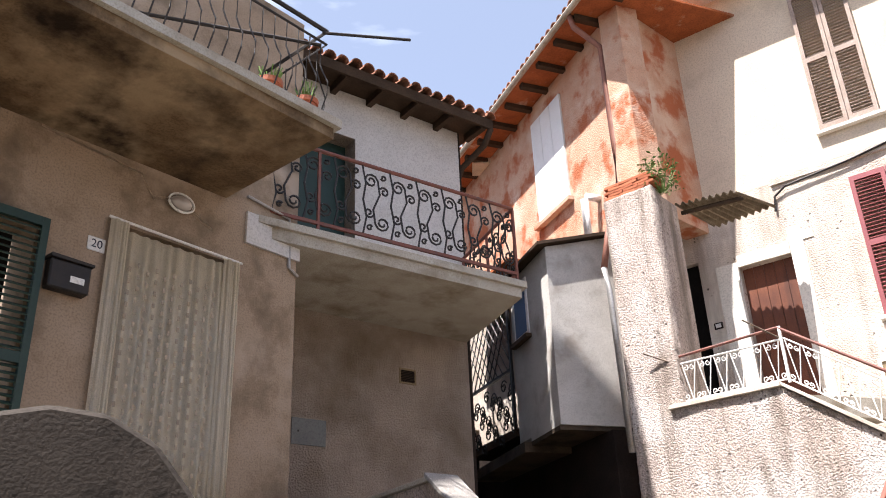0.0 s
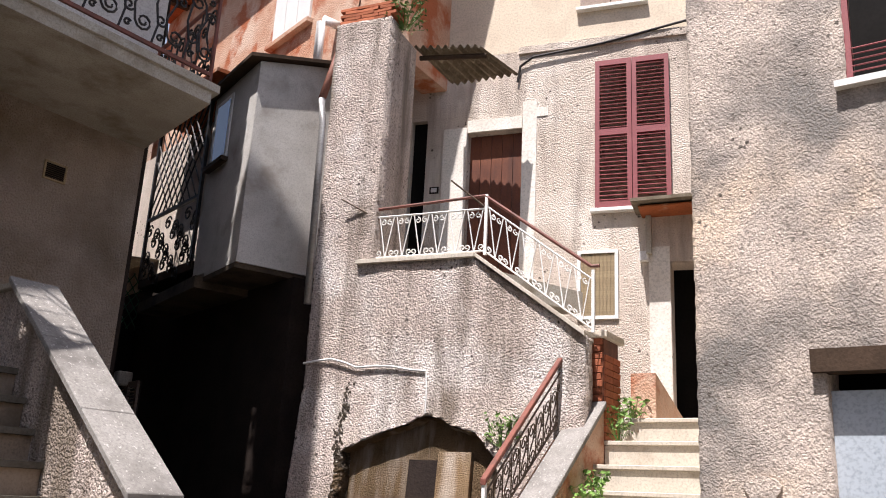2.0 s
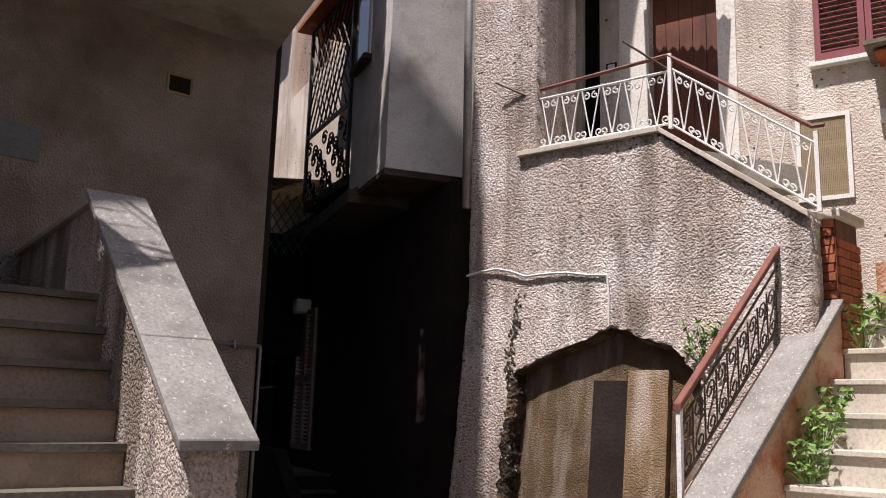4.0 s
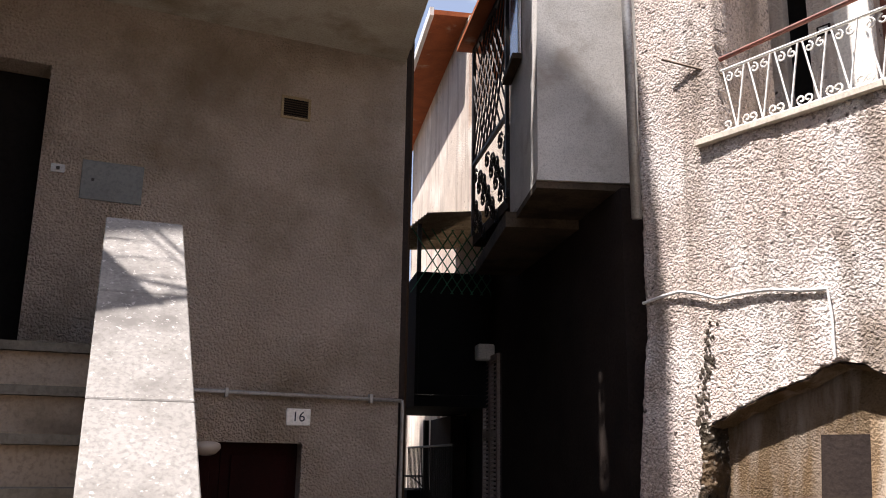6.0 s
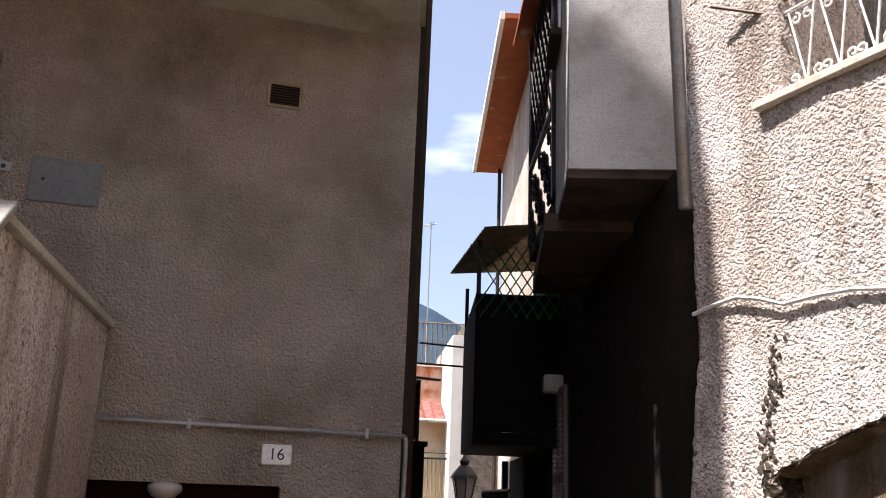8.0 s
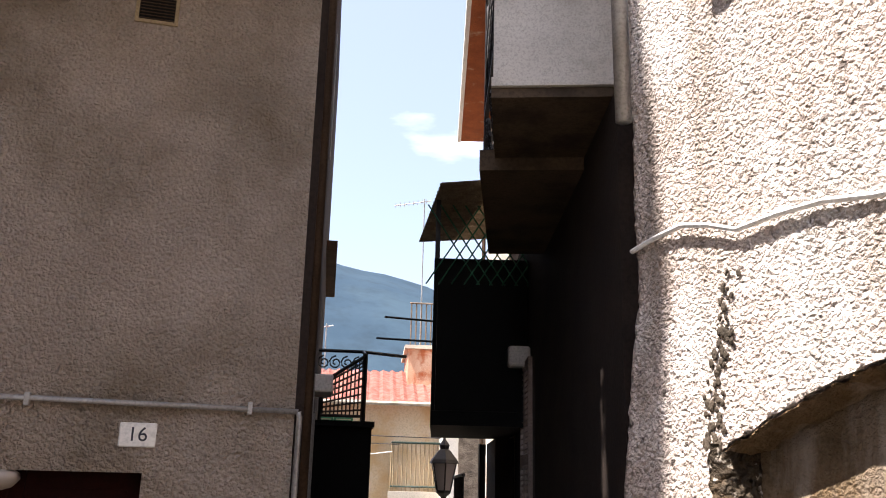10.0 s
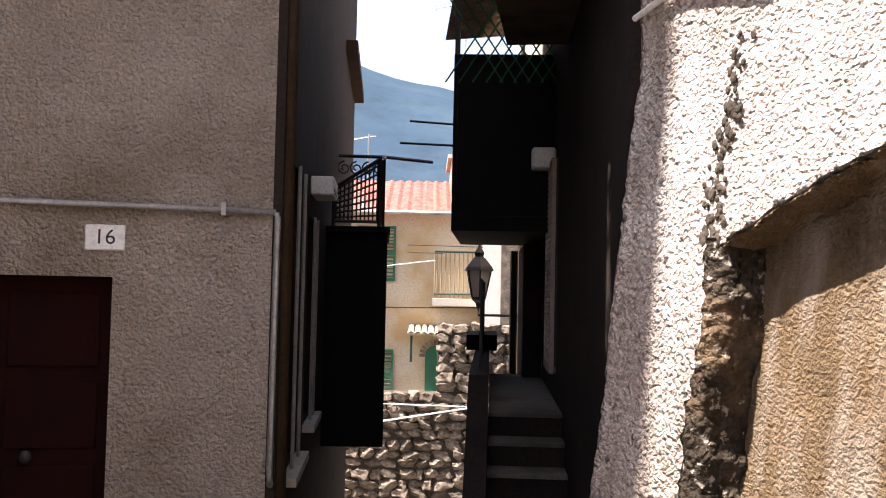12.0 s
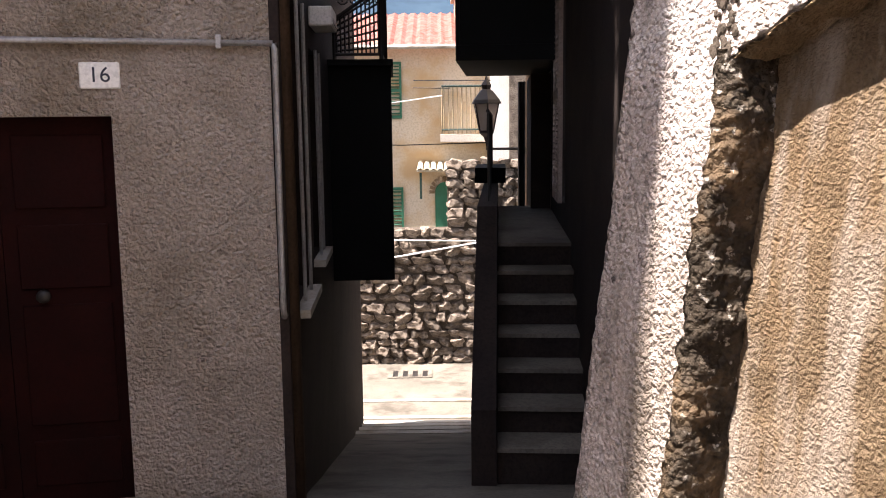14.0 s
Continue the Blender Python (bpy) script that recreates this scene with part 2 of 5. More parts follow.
# blue of distant haze is painted into the woods' colours
M_HILL = mat("hazed_wooded_hill", (0.019, 0.038, 0.060), (0.028, 0.05, 0.072), 0.012, 0.0, 0.05, stain=(0.035, 0.06, 0.082), stain_scale=0.006)
M_TOWN = mat("pale_walls_far", (0.30, 0.34, 0.38), None, 1, 0.0, 1)
M_LEAF = mat("weed_leaves", (0.10, 0.19, 0.035), (0.17, 0.28, 0.06), 20, 0.1, 50, rough=0.6, per=0.3)
M_POT = mat("terracotta_pot", (0.42, 0.12, 0.05), (0.36, 0.10, 0.045), 10, 0.2, 60, rough=0.6)
M_LACE = mat("cream_lace", (0.82, 0.75, 0.62), (0.76, 0.69, 0.56), 8, 0.3, 120, rough=0.9)
M_LACED = mat("lace_shaded_weave", (0.40, 0.34, 0.26), (0.34, 0.28, 0.21), 8, 0.3, 140, rough=0.9)
M_ENAMEL = mat("white_enamel", (0.80, 0.78, 0.74), (0.76, 0.74, 0.70), 6, 0.02, 40, rough=0.25)
M_INK = mat("blue_black_ink", (0.012, 0.015, 0.035), None, 6, 0.0, 40, rough=0.4)
M_GBOX = mat("grey_steel_cover", (0.17, 0.175, 0.165), (0.13, 0.135, 0.13), 4, 0.1, 50, rough=0.55)
M_GDOOR = mat("pale_grey_steel", (0.42, 0.46, 0.50), (0.36, 0.40, 0.44), 2, 0.05, 40, rough=0.4)
M_BLUEG = glass("blue_pane", (0.10, 0.17, 0.30))
M_LAMPG = glass("milky_lamp_glass", (0.42, 0.37, 0.33), 0.35)
M_BOTTLE = glass("green_bottle_glass", (0.06, 0.22, 0.16))
M_AWNW = mat("pale_cement_tiles", (0.66, 0.58, 0.44), (0.55, 0.47, 0.34), 5, 0.3, 40, stain=(0.4, 0.33, 0.22), stain_scale=4)
M_REED = mat("reed_screen", (0.36, 0.28, 0.17), (0.28, 0.21, 0.13), 12, 0.4, 80)
M_GLAT = mat("green_plastic_lattice", (0.03, 0.16, 0.09), (0.025, 0.12, 0.07), 8, 0.05, 60, rough=0.5)


# ---- building tools ----
def frame_of(p, ang, z=0.0):
    """Wall frame: x along the wall, y into it, z up."""
    return pose(p[0], p[1], z, 0, 0, ang)


def box(bm, x0, x1, y0, y1, z0, z1, m=None):
    vs = [bm.verts.new(Vector(c)) for c in ((x0, y0, z0), (x1, y0, z0), (x1, y1, z0), (x0, y1, z0), (x0, y0, z1), (x1, y0, z1), (x1, y1, z1), (x0, y1, z1))]
    if m:
        for v in vs:
            v.co = m @ v.co
    for f in ((0, 3, 2, 1), (4, 5, 6, 7), (0, 1, 5, 4), (1, 2, 6, 5), (2, 3, 7, 6), (3, 0, 4, 7)):
        bm.faces.new([vs[i] for i in f])
    return bm


def boxes(*args):
    bm = bmesh.new()
    for a in args:
        box(bm, *a)
    return bm


def prism(poly, y0, y1, bm=None):
    """A polygon in (x, z), extruded from y0 to y1."""
    bm = bm or bmesh.new()
    a = [bm.verts.new((x, y0, z)) for x, z in poly]
    b = [bm.verts.new((x, y1, z)) for x, z in poly]
    n = len(poly)
    bm.faces.new(a)
    bm.faces.new(b[::-1])
    for i in range(n):
        bm.faces.new((a[(i + 1) % n], a[i], b[i], b[(i + 1) % n]))
    bmesh.ops.recalc_face_normals(bm, faces=bm.faces[:])
    return bm


def slab(poly, z0, z1):
    """A polygon in (x, y), from z0 to z1."""
    bm = bmesh.new()
    a = [bm.verts.new((x, y, z0)) for x, y in poly]
    b = [bm.verts.new((x, y, z1)) for x, y in poly]
    n = len(poly)
    bm.faces.new(a)
    bm.faces.new(b[::-1])
    for i in range(n):
        bm.faces.new((a[(i + 1) % n], a[i], b[i], b[(i + 1) % n]))
    bmesh.ops.recalc_face_normals(bm, faces=bm.faces[:])
    return bm


def tube(bm, pts, r, n=6):
    """A round bar along the points."""
    pts = [Vector(p) for p in pts]
    rings = []
    for i, p in enumerate(pts):
        d = (pts[min(i + 1, len(pts) - 1)] - pts[max(i - 1, 0)]).normalized()
        s = d.cross(Vector((0, 0, 1)))
        if s.length < 0.1:
            s = d.cross(Vector((0, 1, 0)))
        s.normalize()
        u = s.cross(d)
        rings.append([bm.verts.new(p + r * (math.cos(k * 2 * math.pi / n) * s + math.sin(k * 2 * math.pi / n) * u)) for k in range(n)])
    for a, b in zip(rings, rings[1:]):
        for k in range(n):
            bm.faces.new((a[k], a[(k + 1) % n], b[(k + 1) % n], b[k]))
    bm.faces.new(rings[0][::-1])
    bm.faces.new(rings[-1])
    return bm


def lathe(profile, n=16):
    bm = bmesh.new()
    rings = [[bm.verts.new((r * math.cos(k * 2 * math.pi / n), r * math.sin(k * 2 * math.pi / n), z)) for k in range(n)] for r, z in profile]
    for a, b in zip(rings, rings[1:]):
        for k in range(n):
            bm.faces.new((a[k], a[(k + 1) % n], b[(k + 1) % n], b[k]))
    bm.faces.new(rings[0][::-1])
    bm.faces.new(rings[-1])
    return bm


def holed(x0, x1, z0, z1, y0, y1, holes):
    """A wall with rectangular openings right through it, as one closed mesh."""
    xs = sorted({x0, x1, *[h[0] for h in holes], *[h[1] for h in holes]})
    zs = sorted({z0, z1, *[h[2] for h in holes], *[h[3] for h in holes]})
    solid = {(i, k) for i in range(len(xs) - 1) for k in range(len(zs) - 1)
             if not any(h[0] < (xs[i] + xs[i + 1]) / 2 < h[1] and h[2] < (zs[k] + zs[k + 1]) / 2 < h[3] for h in holes)}
    bm = bmesh.new()
    vv = {}

    def V(i, y, k):
        if (i, y, k) not in vv:
            vv[i, y, k] = bm.verts.new((xs[i], y, zs[k]))
        return vv[i, y, k]
    for i, k in solid:
        bm.faces.new((V(i, y0, k), V(i + 1, y0, k), V(i + 1, y0, k + 1), V(i, y0, k + 1)))
        bm.faces.new((V(i, y1, k + 1), V(i + 1, y1, k + 1), V(i + 1, y1, k), V(i, y1, k)))
        if (i - 1, k) not in solid:
            bm.faces.new((V(i, y0, k), V(i, y0, k + 1), V(i, y1, k + 1), V(i, y1, k)))
        if (i + 1, k) not in solid:
            bm.faces.new((V(i + 1, y0, k + 1), V(i + 1, y0, k), V(i + 1, y1, k), V(i + 1, y1, k + 1)))
        if (i, k - 1) not in solid:
            bm.faces.new((V(i + 1, y0, k), V(i, y0, k), V(i, y1, k), V(i + 1, y1, k)))
        if (i, k + 1) not in solid:
            bm.faces.new((V(i, y0, k + 1), V(i + 1, y0, k + 1), V(i + 1, y1, k + 1), V(i, y1, k + 1)))
    return bm


def mesh_of(name, bm, material, smooth=False, bevel=0.0):
    if bevel:
        bmesh.ops.bevel(bm, geom=bm.edges[:], offset=bevel, segments=1, affect="EDGES")
    me = bpy.data.meshes.new(name)
    bm.to_mesh(me)
    bm.free()
    me.materials.append(material)
    if smooth:
        me.polygons.foreach_set("use_smooth", [True] * len(me.polygons))
    return me


def solid(name, bm, material, m, label, category, kind="", group="", smooth=False, bevel=0.0):
    """One mesh thing at the pose m."""
    ob = new(name, mesh_of(name, bm, material, smooth, bevel))
    ob.matrix_world = m
    return tagged(ob, label, category, group, kind)


def thing(name, m, label, category, group="", kind=""):
    ob = new(name)
    ob.matrix_world = m
    return tagged(ob, label, category, group, kind)


def part(name, bm, material, parent, label="", smooth=False, bevel=0.0, at=None):
    ob = new(name, bm if isinstance(bm, bpy.types.Mesh) else mesh_of(name, bm, material, smooth, bevel))
    ob.parent = parent
    if at is not None:
        ob.matrix_basis = at
    if label:
        ob["label"] = label
    return ob


def spiral(cx, cz, r, turns, a0, sgn=1, n=14):
    return [(cx + r * (1 - 0.75 * i / n) * math.cos(a0 + sgn * turns * 2 * math.pi * i / n), cz + r * (1 - 0.75 * i / n) * math.sin(a0 + sgn * turns * 2 * math.pi * i / n)) for i in range(n + 1)]


def louvred(name, m, w, h, material, label, group="", leaves=2, frame_w=0.055, slat=0.052, tilt=35):
    """Closed louvred shutters: leaves of stiles, rails and slats; x from 0 to w, z from 0 to h."""
    th = thing(name, m, label, "shutter", group)
    lw = w / leaves
    for i in range(leaves):
        x0, x1 = i * lw + 0.004, (i + 1) * lw - 0.004
        fr = boxes((x0, x0 + frame_w, -0.04, 0, 0, h), (x1 - frame_w, x1, -0.04, 0, 0, h))
        for z0, z1 in ((0, 0.08), (h * 0.5 - 0.04, h * 0.5 + 0.04), (h - 0.07, h)):
            box(fr, x0 + frame_w, x1 - frame_w, -0.038, 0, z0, z1)
        leaf = part("leaf", fr, material, th)
        sm = bmesh.new()
        box(sm, x0 + frame_w, x1 - frame_w, -0.022, 0.022, -0.005, 0.005, pose(0, 0, 0, tilt))
        me = mesh_of("slat", sm, material)
        for a, b in ((0.08, h * 0.5 - 0.04), (h * 0.5 + 0.04, h - 0.07)):
            k = max(1, round((b - a) / slat))
            for j in range(k):
                part("slat", me, material, leaf, at=pose(0, -0.02, a + (j + 0.5) * (b - a) / k))
    return th


def weeds(name, m, label, r, h, n, seed, hang=0.0):
    """A clump of many small leaves on thin stems."""
    rnd = random.Random(seed)
    th = thing(name, m, label, "plant")
    bm, st = bmesh.new(), bmesh.new()
    for i in range(n):
        a, q = rnd.uniform(0, 6.28), r * math.sqrt(rnd.random())
        tip = Vector((q * math.cos(a), q * math.sin(a), h * rnd.uniform(0.15, 1) - hang * rnd.random()))
        if i % 4 == 0:
            tube(st, [(0.2 * tip.x, 0.2 * tip.y, 0), (0.7 * tip.x, 0.7 * tip.y, 0.6 * tip.z), tip], 0.003, 3)
        lm = Matrix.Translation(tip) @ Euler((rnd.uniform(-1, 1), rnd.uniform(-1, 1), rnd.uniform(0, 6.28))).to_matrix().to_4x4()
        s = rnd.uniform(0.02, 0.045)
        vs = [bm.verts.new(lm @ Vector(c)) for c in ((0, -s, 0), (0.45 * s, 0, 0.15 * s), (0, s, 0), (-0.45 * s, 0, 0.15 * s))]
        bm.faces.new(vs)
    part("leaves", bm, M_LEAF, th)
    part("stem", st, M_LEAF, th)
    return th


def rough_wall(name, x0, x1, z0, z1, step, thick, keep, push, material, m, label, seed=0.0, kind="structure", settle=lambda x, z: z):
    """A wall whose face is cast in lumps: a grid with real relief; keep(x, z) says where it is solid, push(x, z) how it leans."""
    nx, nz = round((x1 - x0) / step), round((z1 - z0) / step)
    bm = bmesh.new()
    cells = {(i, k) for i in range(nx) for k in range(nz) if keep(x0 + (i + 0.5) * step, z0 + (k + 0.5) * step)}
    vv = {}

    def V(i, k, back):
        if (i, k, back) not in vv:
            x, z = x0 + i * step, z0 + k * step
            z = settle(x, z)
            j = Vector((x * 9 + seed, 3, z * 9))
            d = 0.004 * noise.noise(j * 1.4) + 0.009 * noise.noise(j * 3.3) + 0.018 * noise.noise(j * 0.25)
            e = 0.008 * noise.noise(j * 2 + Vector((7, 0, 0)))
            vv[i, k, back] = bm.verts.new((x + e, thick if back else push(x, z) - d, z + 0.6 * e))
        return vv[i, k, back]
    for i, k in cells:
        bm.faces.new((V(i, k, 0), V(i + 1, k, 0), V(i + 1, k + 1, 0), V(i, k + 1, 0)))
        for di, dk, a, b in ((-1, 0, (0, 1), (0, 0)), (1, 0, (1, 0), (1, 1)), (0, -1, (0, 0), (1, 0)), (0, 1, (1, 1), (0, 1))):
            if (i + di, k + dk) not in cells:
                p, q = (i + a[0], k + a[1]), (i + b[0], k + b[1])
                bm.faces.new((V(*q, 0), V(*p, 0), V(*p, 1), V(*q, 1)))
    return solid(name, bm, material, m, label, "wall", kind, smooth=True)


# ---- plan ----
FA = frame_of((-1.43, 7.75), 50)
FB = frame_of((0.15, 10.69), 37)
FC = frame_of((2.40, 10.32), -40)
FE = frame_of((5.44, 10.30), -37)
FD = frame_of((4.95, 5.85), -52)
FBAY = frame_of((1.40, 10.75), 18)
FBR = frame_of((2.76, 10.5), -68)
FR = frame_of((2.2, 10.5), -67)
FL = frame_of((0.30, 10.80), 120)
FS = frame_of((4.95, 8.95), 41.6)
I4 = Matrix.Identity(4)


# ---- ground: one sheet to the horizon, sinking down the alley ----
def ground_z(x, y):
    up = 0.055 * min(max(y, 0), 7.6) * min(max((x - 0.2) / 2.6, 0), 1)
    u = -0.45 * (x - 1.2) + 0.89 * (y - 10.9)
    if y > 6:
        k = min(max((u + 2.2) / 2.2, 0), 1)
        return up * (1 - k) + (-0.30 * max(u, 0) if u < 10.3 else -3.1)
    return up


xs = [-1500, -300, -60, -20] + [-9 + 0.3 * i for i in range(61)] + [14, 20, 60, 300, 1500]
ys = [-1500, -300, -60, -20] + [-8 + 0.3 * i for i in range(111)] + [30, 40, 60, 300, 1500]
bm = bmesh.new()
grid = [[bm.verts.new((x, y, ground_z(x, y) + 0.012 * noise.noise(Vector((x, y, 0))))) for x in xs] for y in ys]
for r0, r1 in zip(grid, grid[1:]):
    for i in range(len(xs) - 1):
        bm.faces.new((r0[i], r0[i + 1], r1[i + 1], r1[i]))
solid("ground", bm, M_PAVE, I4, "worn grey concrete paving sloping down the alley", "ground", "structure")

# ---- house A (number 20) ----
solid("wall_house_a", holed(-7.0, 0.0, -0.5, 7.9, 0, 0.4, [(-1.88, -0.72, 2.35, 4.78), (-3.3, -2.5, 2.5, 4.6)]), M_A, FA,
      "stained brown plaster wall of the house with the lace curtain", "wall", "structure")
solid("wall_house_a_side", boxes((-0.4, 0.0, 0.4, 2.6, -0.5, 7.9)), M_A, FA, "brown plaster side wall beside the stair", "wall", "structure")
# unseen block above the house, added to cast the shadow edge on the tower
solid("wall_house_a_upper", boxes((-7.0, -0.07, -0.39, 0.4, 8.6, 13.9)), M_A, FA, "unseen upper block added to cast the shadow edge on the tower", "wall", "structure")
# unseen roof outline, shaped to throw the diagonal shadow on the bay
SHADE_RAKE_A = ((-0.39, 13.903), (-0.39, 14.05), (0.02, 15.05), (0.119, 14.85), (0.472, 14.11), (0.70, 13.62), (0.41, 13.62), (0.41, 13.903))
bm = bmesh.new()
a_ = [bm.verts.new((x, y, z)) for x in (-7.2, 0.10) for y, z in SHADE_RAKE_A]
n_ = len(SHADE_RAKE_A)
for k in range(n_):
    bm.faces.new((a_[k], a_[(k + 1) % n_], a_[n_ + (k + 1) % n_], a_[n_ + k]))
bm.faces.new(a_[:n_])
bm.faces.new(a_[n_:])
bmesh.ops.recalc_face_normals(bm, faces=bm.faces[:])
solid("roof_house_a", bm, M_TILE, FA, "unseen roof edge shaped to cast the diagonal shadow on the bay", "roof", "structure")
solid("room_a", boxes((-3.4, -0.45, 0.9, 1.0, 2.2, 4.9)), M_BLACK, FA, "black panel standing for the unlit room behind the curtain", "wall", "structure")
solid("trim_balcony_sill", boxes((-0.62, 0.02, -0.03, 0.0, 5.02, 5.34)), M_BUP, FA, "pale plaster patch under the balcony", "trim", "structure")
b = thing("balcony", FA, "stained concrete balcony slab with a curved iron railing", "balcony")
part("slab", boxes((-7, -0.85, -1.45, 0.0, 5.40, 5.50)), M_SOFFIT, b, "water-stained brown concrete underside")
part("edge", boxes((-7, -0.80, -1.50, 0.0, 5.503, 5.58)), M_CONC, b, "weathered concrete lip")
part("top_rail", tube(tube(bmesh.new(), [(-7, -1.4, 6.5), (-0.9, -1.4, 6.5), (-0.9, 0, 6.5)], 0.022), [(-7, -1.4, 6.36), (-0.9, -1.4, 6.36), (-0.9, 0, 6.36)], 0.012), M_IRON, b)
prof = [(0, 5.58), (0.03, 5.66), (0.09, 5.78), (0.10, 5.9), (0.04, 6.02), (0.0, 6.12), (0, 6.36)]
belly = mesh_of("baluster", tube(bmesh.new(), [(0, -y, z) for y, z in prof], 0.007, 5), M_IRON)
for i in range(30):
    part("baluster", belly, M_IRON, b, at=pose(-0.95 - 0.125 * i, -1.38, 0))
for i in range(9):
    part("baluster", belly, M_IRON, b, at=pose(-0.92, -1.30 + 0.14 * i, 0, 0, 0, 90))
part("clothes_line_arm", tube(tube(bmesh.new(), [(-0.95, -1.4, 6.46), (-0.2, -1.75, 6.62)], 0.014), [(-2.4, -0.6, 6.3), (-0.95, -1.38, 6.34)], 0.016), M_IRON, b)


def flower_pot(m, seed):
    p = thing("flower_pot", m, "terracotta plastic pot with a small succulent on the balcony edge", "flower pot", "pots on the balcony")
    part("pot", lathe([(0.07, 0), (0.095, 0.14), (0.11, 0.14), (0.115, 0.18), (0.10, 0.18), (0.095, 0.15)]), M_POT, p, smooth=False)
    rnd = random.Random(seed)
    bm = bmesh.new()
    for i in range(40):
        a, h = rnd.uniform(0, 6.28), rnd.uniform(0.22, 0.34)
        tube(bm, [(0.03 * math.cos(a), 0.03 * math.sin(a), 0.15), (rnd.uniform(0.05, 0.11) * math.cos(a), rnd.uniform(0.05, 0.11) * math.sin(a), h)], 0.006, 3)
    part("foliage", bm, M_LEAF, p)


rnd = random.Random(17)
pts = [(-2.6, 5.39), (-2.25, 5.36), (-1.95, 5.33), (-1.72, 5.31), (-1.66, 5.22), (-1.58, 5.13), (-1.45, 5.18), (-1.38, 5.25), (-1.28, 5.18), (-1.12, 5.09), (-0.98, 5.03)]
bm = bmesh.new()
up, lo_ = [], []
for x, z in pts:
    w = rnd.uniform(0.006, 0.02)
    up.append(bm.verts.new((x + rnd.uniform(-0.01, 0.01), -0.004, z + w)))
    lo_.append(bm.verts.new((x + rnd.uniform(-0.01, 0.01), -0.004, z - w)))
for i in range(len(pts) - 1):
    bm.faces.new((lo_[i], lo_[i + 1], up[i + 1], up[i]))
bmesh.ops.solidify(bm, geom=bm.faces[:], thickness=0.004)
solid("wall_crack", bm, M_CRACK, FA, "pale lime-filled crack in the brown plaster", "crack", "structure")
flower_pot(FA @ pose(-1.02, -1.28, 5.583), 3)
flower_pot(FA @ pose(-1.40, -1.28, 5.583), 4)

# lace curtain in the doorway
cur = thing("door_curtain", FA, "cream lace curtain hanging in the open doorway", "curtain")


def drape(x0, x1, z0, z1, y, amp, waves):
    bm = bmesh.new()
    n = 90
    rows = []
    for z in (z0, z0 + 0.3 * (z1 - z0), z0 + 0.7 * (z1 - z0), z1):
        k = 1.0 if z < z1 else 0.6
        rows.append([bm.verts.new((x0 + (x1 - x0) * i / n, y + k * amp * math.sin(waves * i / n * 6.28 + 0.8 * math.sin(i * 0.31)), z)) for i in range(n + 1)])
    for a, c in zip(rows, rows[1:]):
        for i in range(n):
            bm.faces.new((a[i], a[i + 1], c[i + 1], c[i]))
    bmesh.ops.solidify(bm, geom=bm.faces[:], thickness=0.004)
    return bm


part("lace", drape(-1.80, -0.84, 2.40, 4.73, -0.03, 0.018, 9), M_LACE, cur, smooth=True)
part("edge_panel", drape(-1.95, -1.78, 2.38, 4.80, -0.05, 0.012, 2), M_LACE, cur, smooth=True)
part("edge_panel", drape(-0.86, -0.68, 2.38, 4.78, -0.05, 0.012, 2), M_LACE, cur, smooth=True)
part("rod", tube(bmesh.new(), [(-1.96, -0.045, 4.80), (-0.66, -0.045, 4.78)], 0.012), M_WHITE, cur)
weave = mesh_of("motif", boxes((-0.012, 0.012, -0.003, 0.0, -0.02, 0.02)), M_LACED)
for i in range(11):
    for k in range(20):
        part("motif", weave, M_LACED, cur, at=pose(-1.74 + 0.08 * i, -0.054, 2.5 + 0.1 * k + 0.05 * (i % 2)))


def text_mesh(s, size, extrude=0.002):
    cu = bpy.data.curves.new("writing", "FONT")
    cu.body, cu.size, cu.extrude, cu.align_x, cu.align_y = s, size, extrude, "CENTER", "CENTER"
    ob = bpy.data.objects.new("writing", cu)
    me = bpy.data.meshes.new_from_object(ob)
    bpy.data.objects.remove(ob)
    return me


def number_plate(m, s, w, h, label):
    p = thing("house_number", m, label, "house number")
    part("plaque", boxes((-w / 2, w / 2, -0.012, 0, -h / 2, h / 2)), M_ENAMEL, p, bevel=0.006)
    me = text_mesh(s, h * 0.82)
    me.materials.append(M_INK)
    part("digits", me, M_INK, p, "dark blue digits", at=pose(0, -0.013, 0, 90))


number_plate(FA @ pose(-2.02, 0, 4.54), "20", 0.15, 0.12, "white enamel house number 20 on brown plaster")
mb = thing("mailbox", FA @ pose(-2.23, 0, 4.06), "black metal mailbox with a paper label beside the doorway", "mailbox")
part("body", boxes((-0.16, 0.16, -0.10, 0, 0, 0.23)), M_IRON, mb, bevel=0.012)
part("lid", prism([(-0.17, 0.231), (0.17, 0.231), (0.17, 0.25), (-0.17, 0.26)], -0.12, 0), M_IRON, mb)
part("name_slip", boxes((0.0, 0.11, -0.104, -0.1, 0.07, 0.12)), M_ENAMEL, mb, "white paper slip")
bl = thing("bulkhead_lamp", FA @ pose(-1.32, 0, 5.16), "oval white bulkhead lamp over the doorway", "wall lamp")
bm = lathe([(0.09, 0), (0.09, 0.03), (0.075, 0.06), (0.03, 0.08)], 20)
bm.transform(pose(0, 0, 0, 90) @ Matrix.Diagonal((1.15, 0.75, 1, 1)))
part("glass", bm, M_LAMPG, bl, smooth=True)
bm = bmesh.new()
tube(bm, [(0.125 * math.cos(a), -0.03, 0.085 * math.sin(a)) for a in [k * 0.3307 for k in range(20)]], 0.012, 5)
part("guard", bm, M_WHITE, bl)
louvred("louvred_shutter", FA @ pose(-3.3, -0.02, 2.4), 0.88, 2.2, M_DGREEN, "dark green louvred shutter on brown plaster", leaves=1)
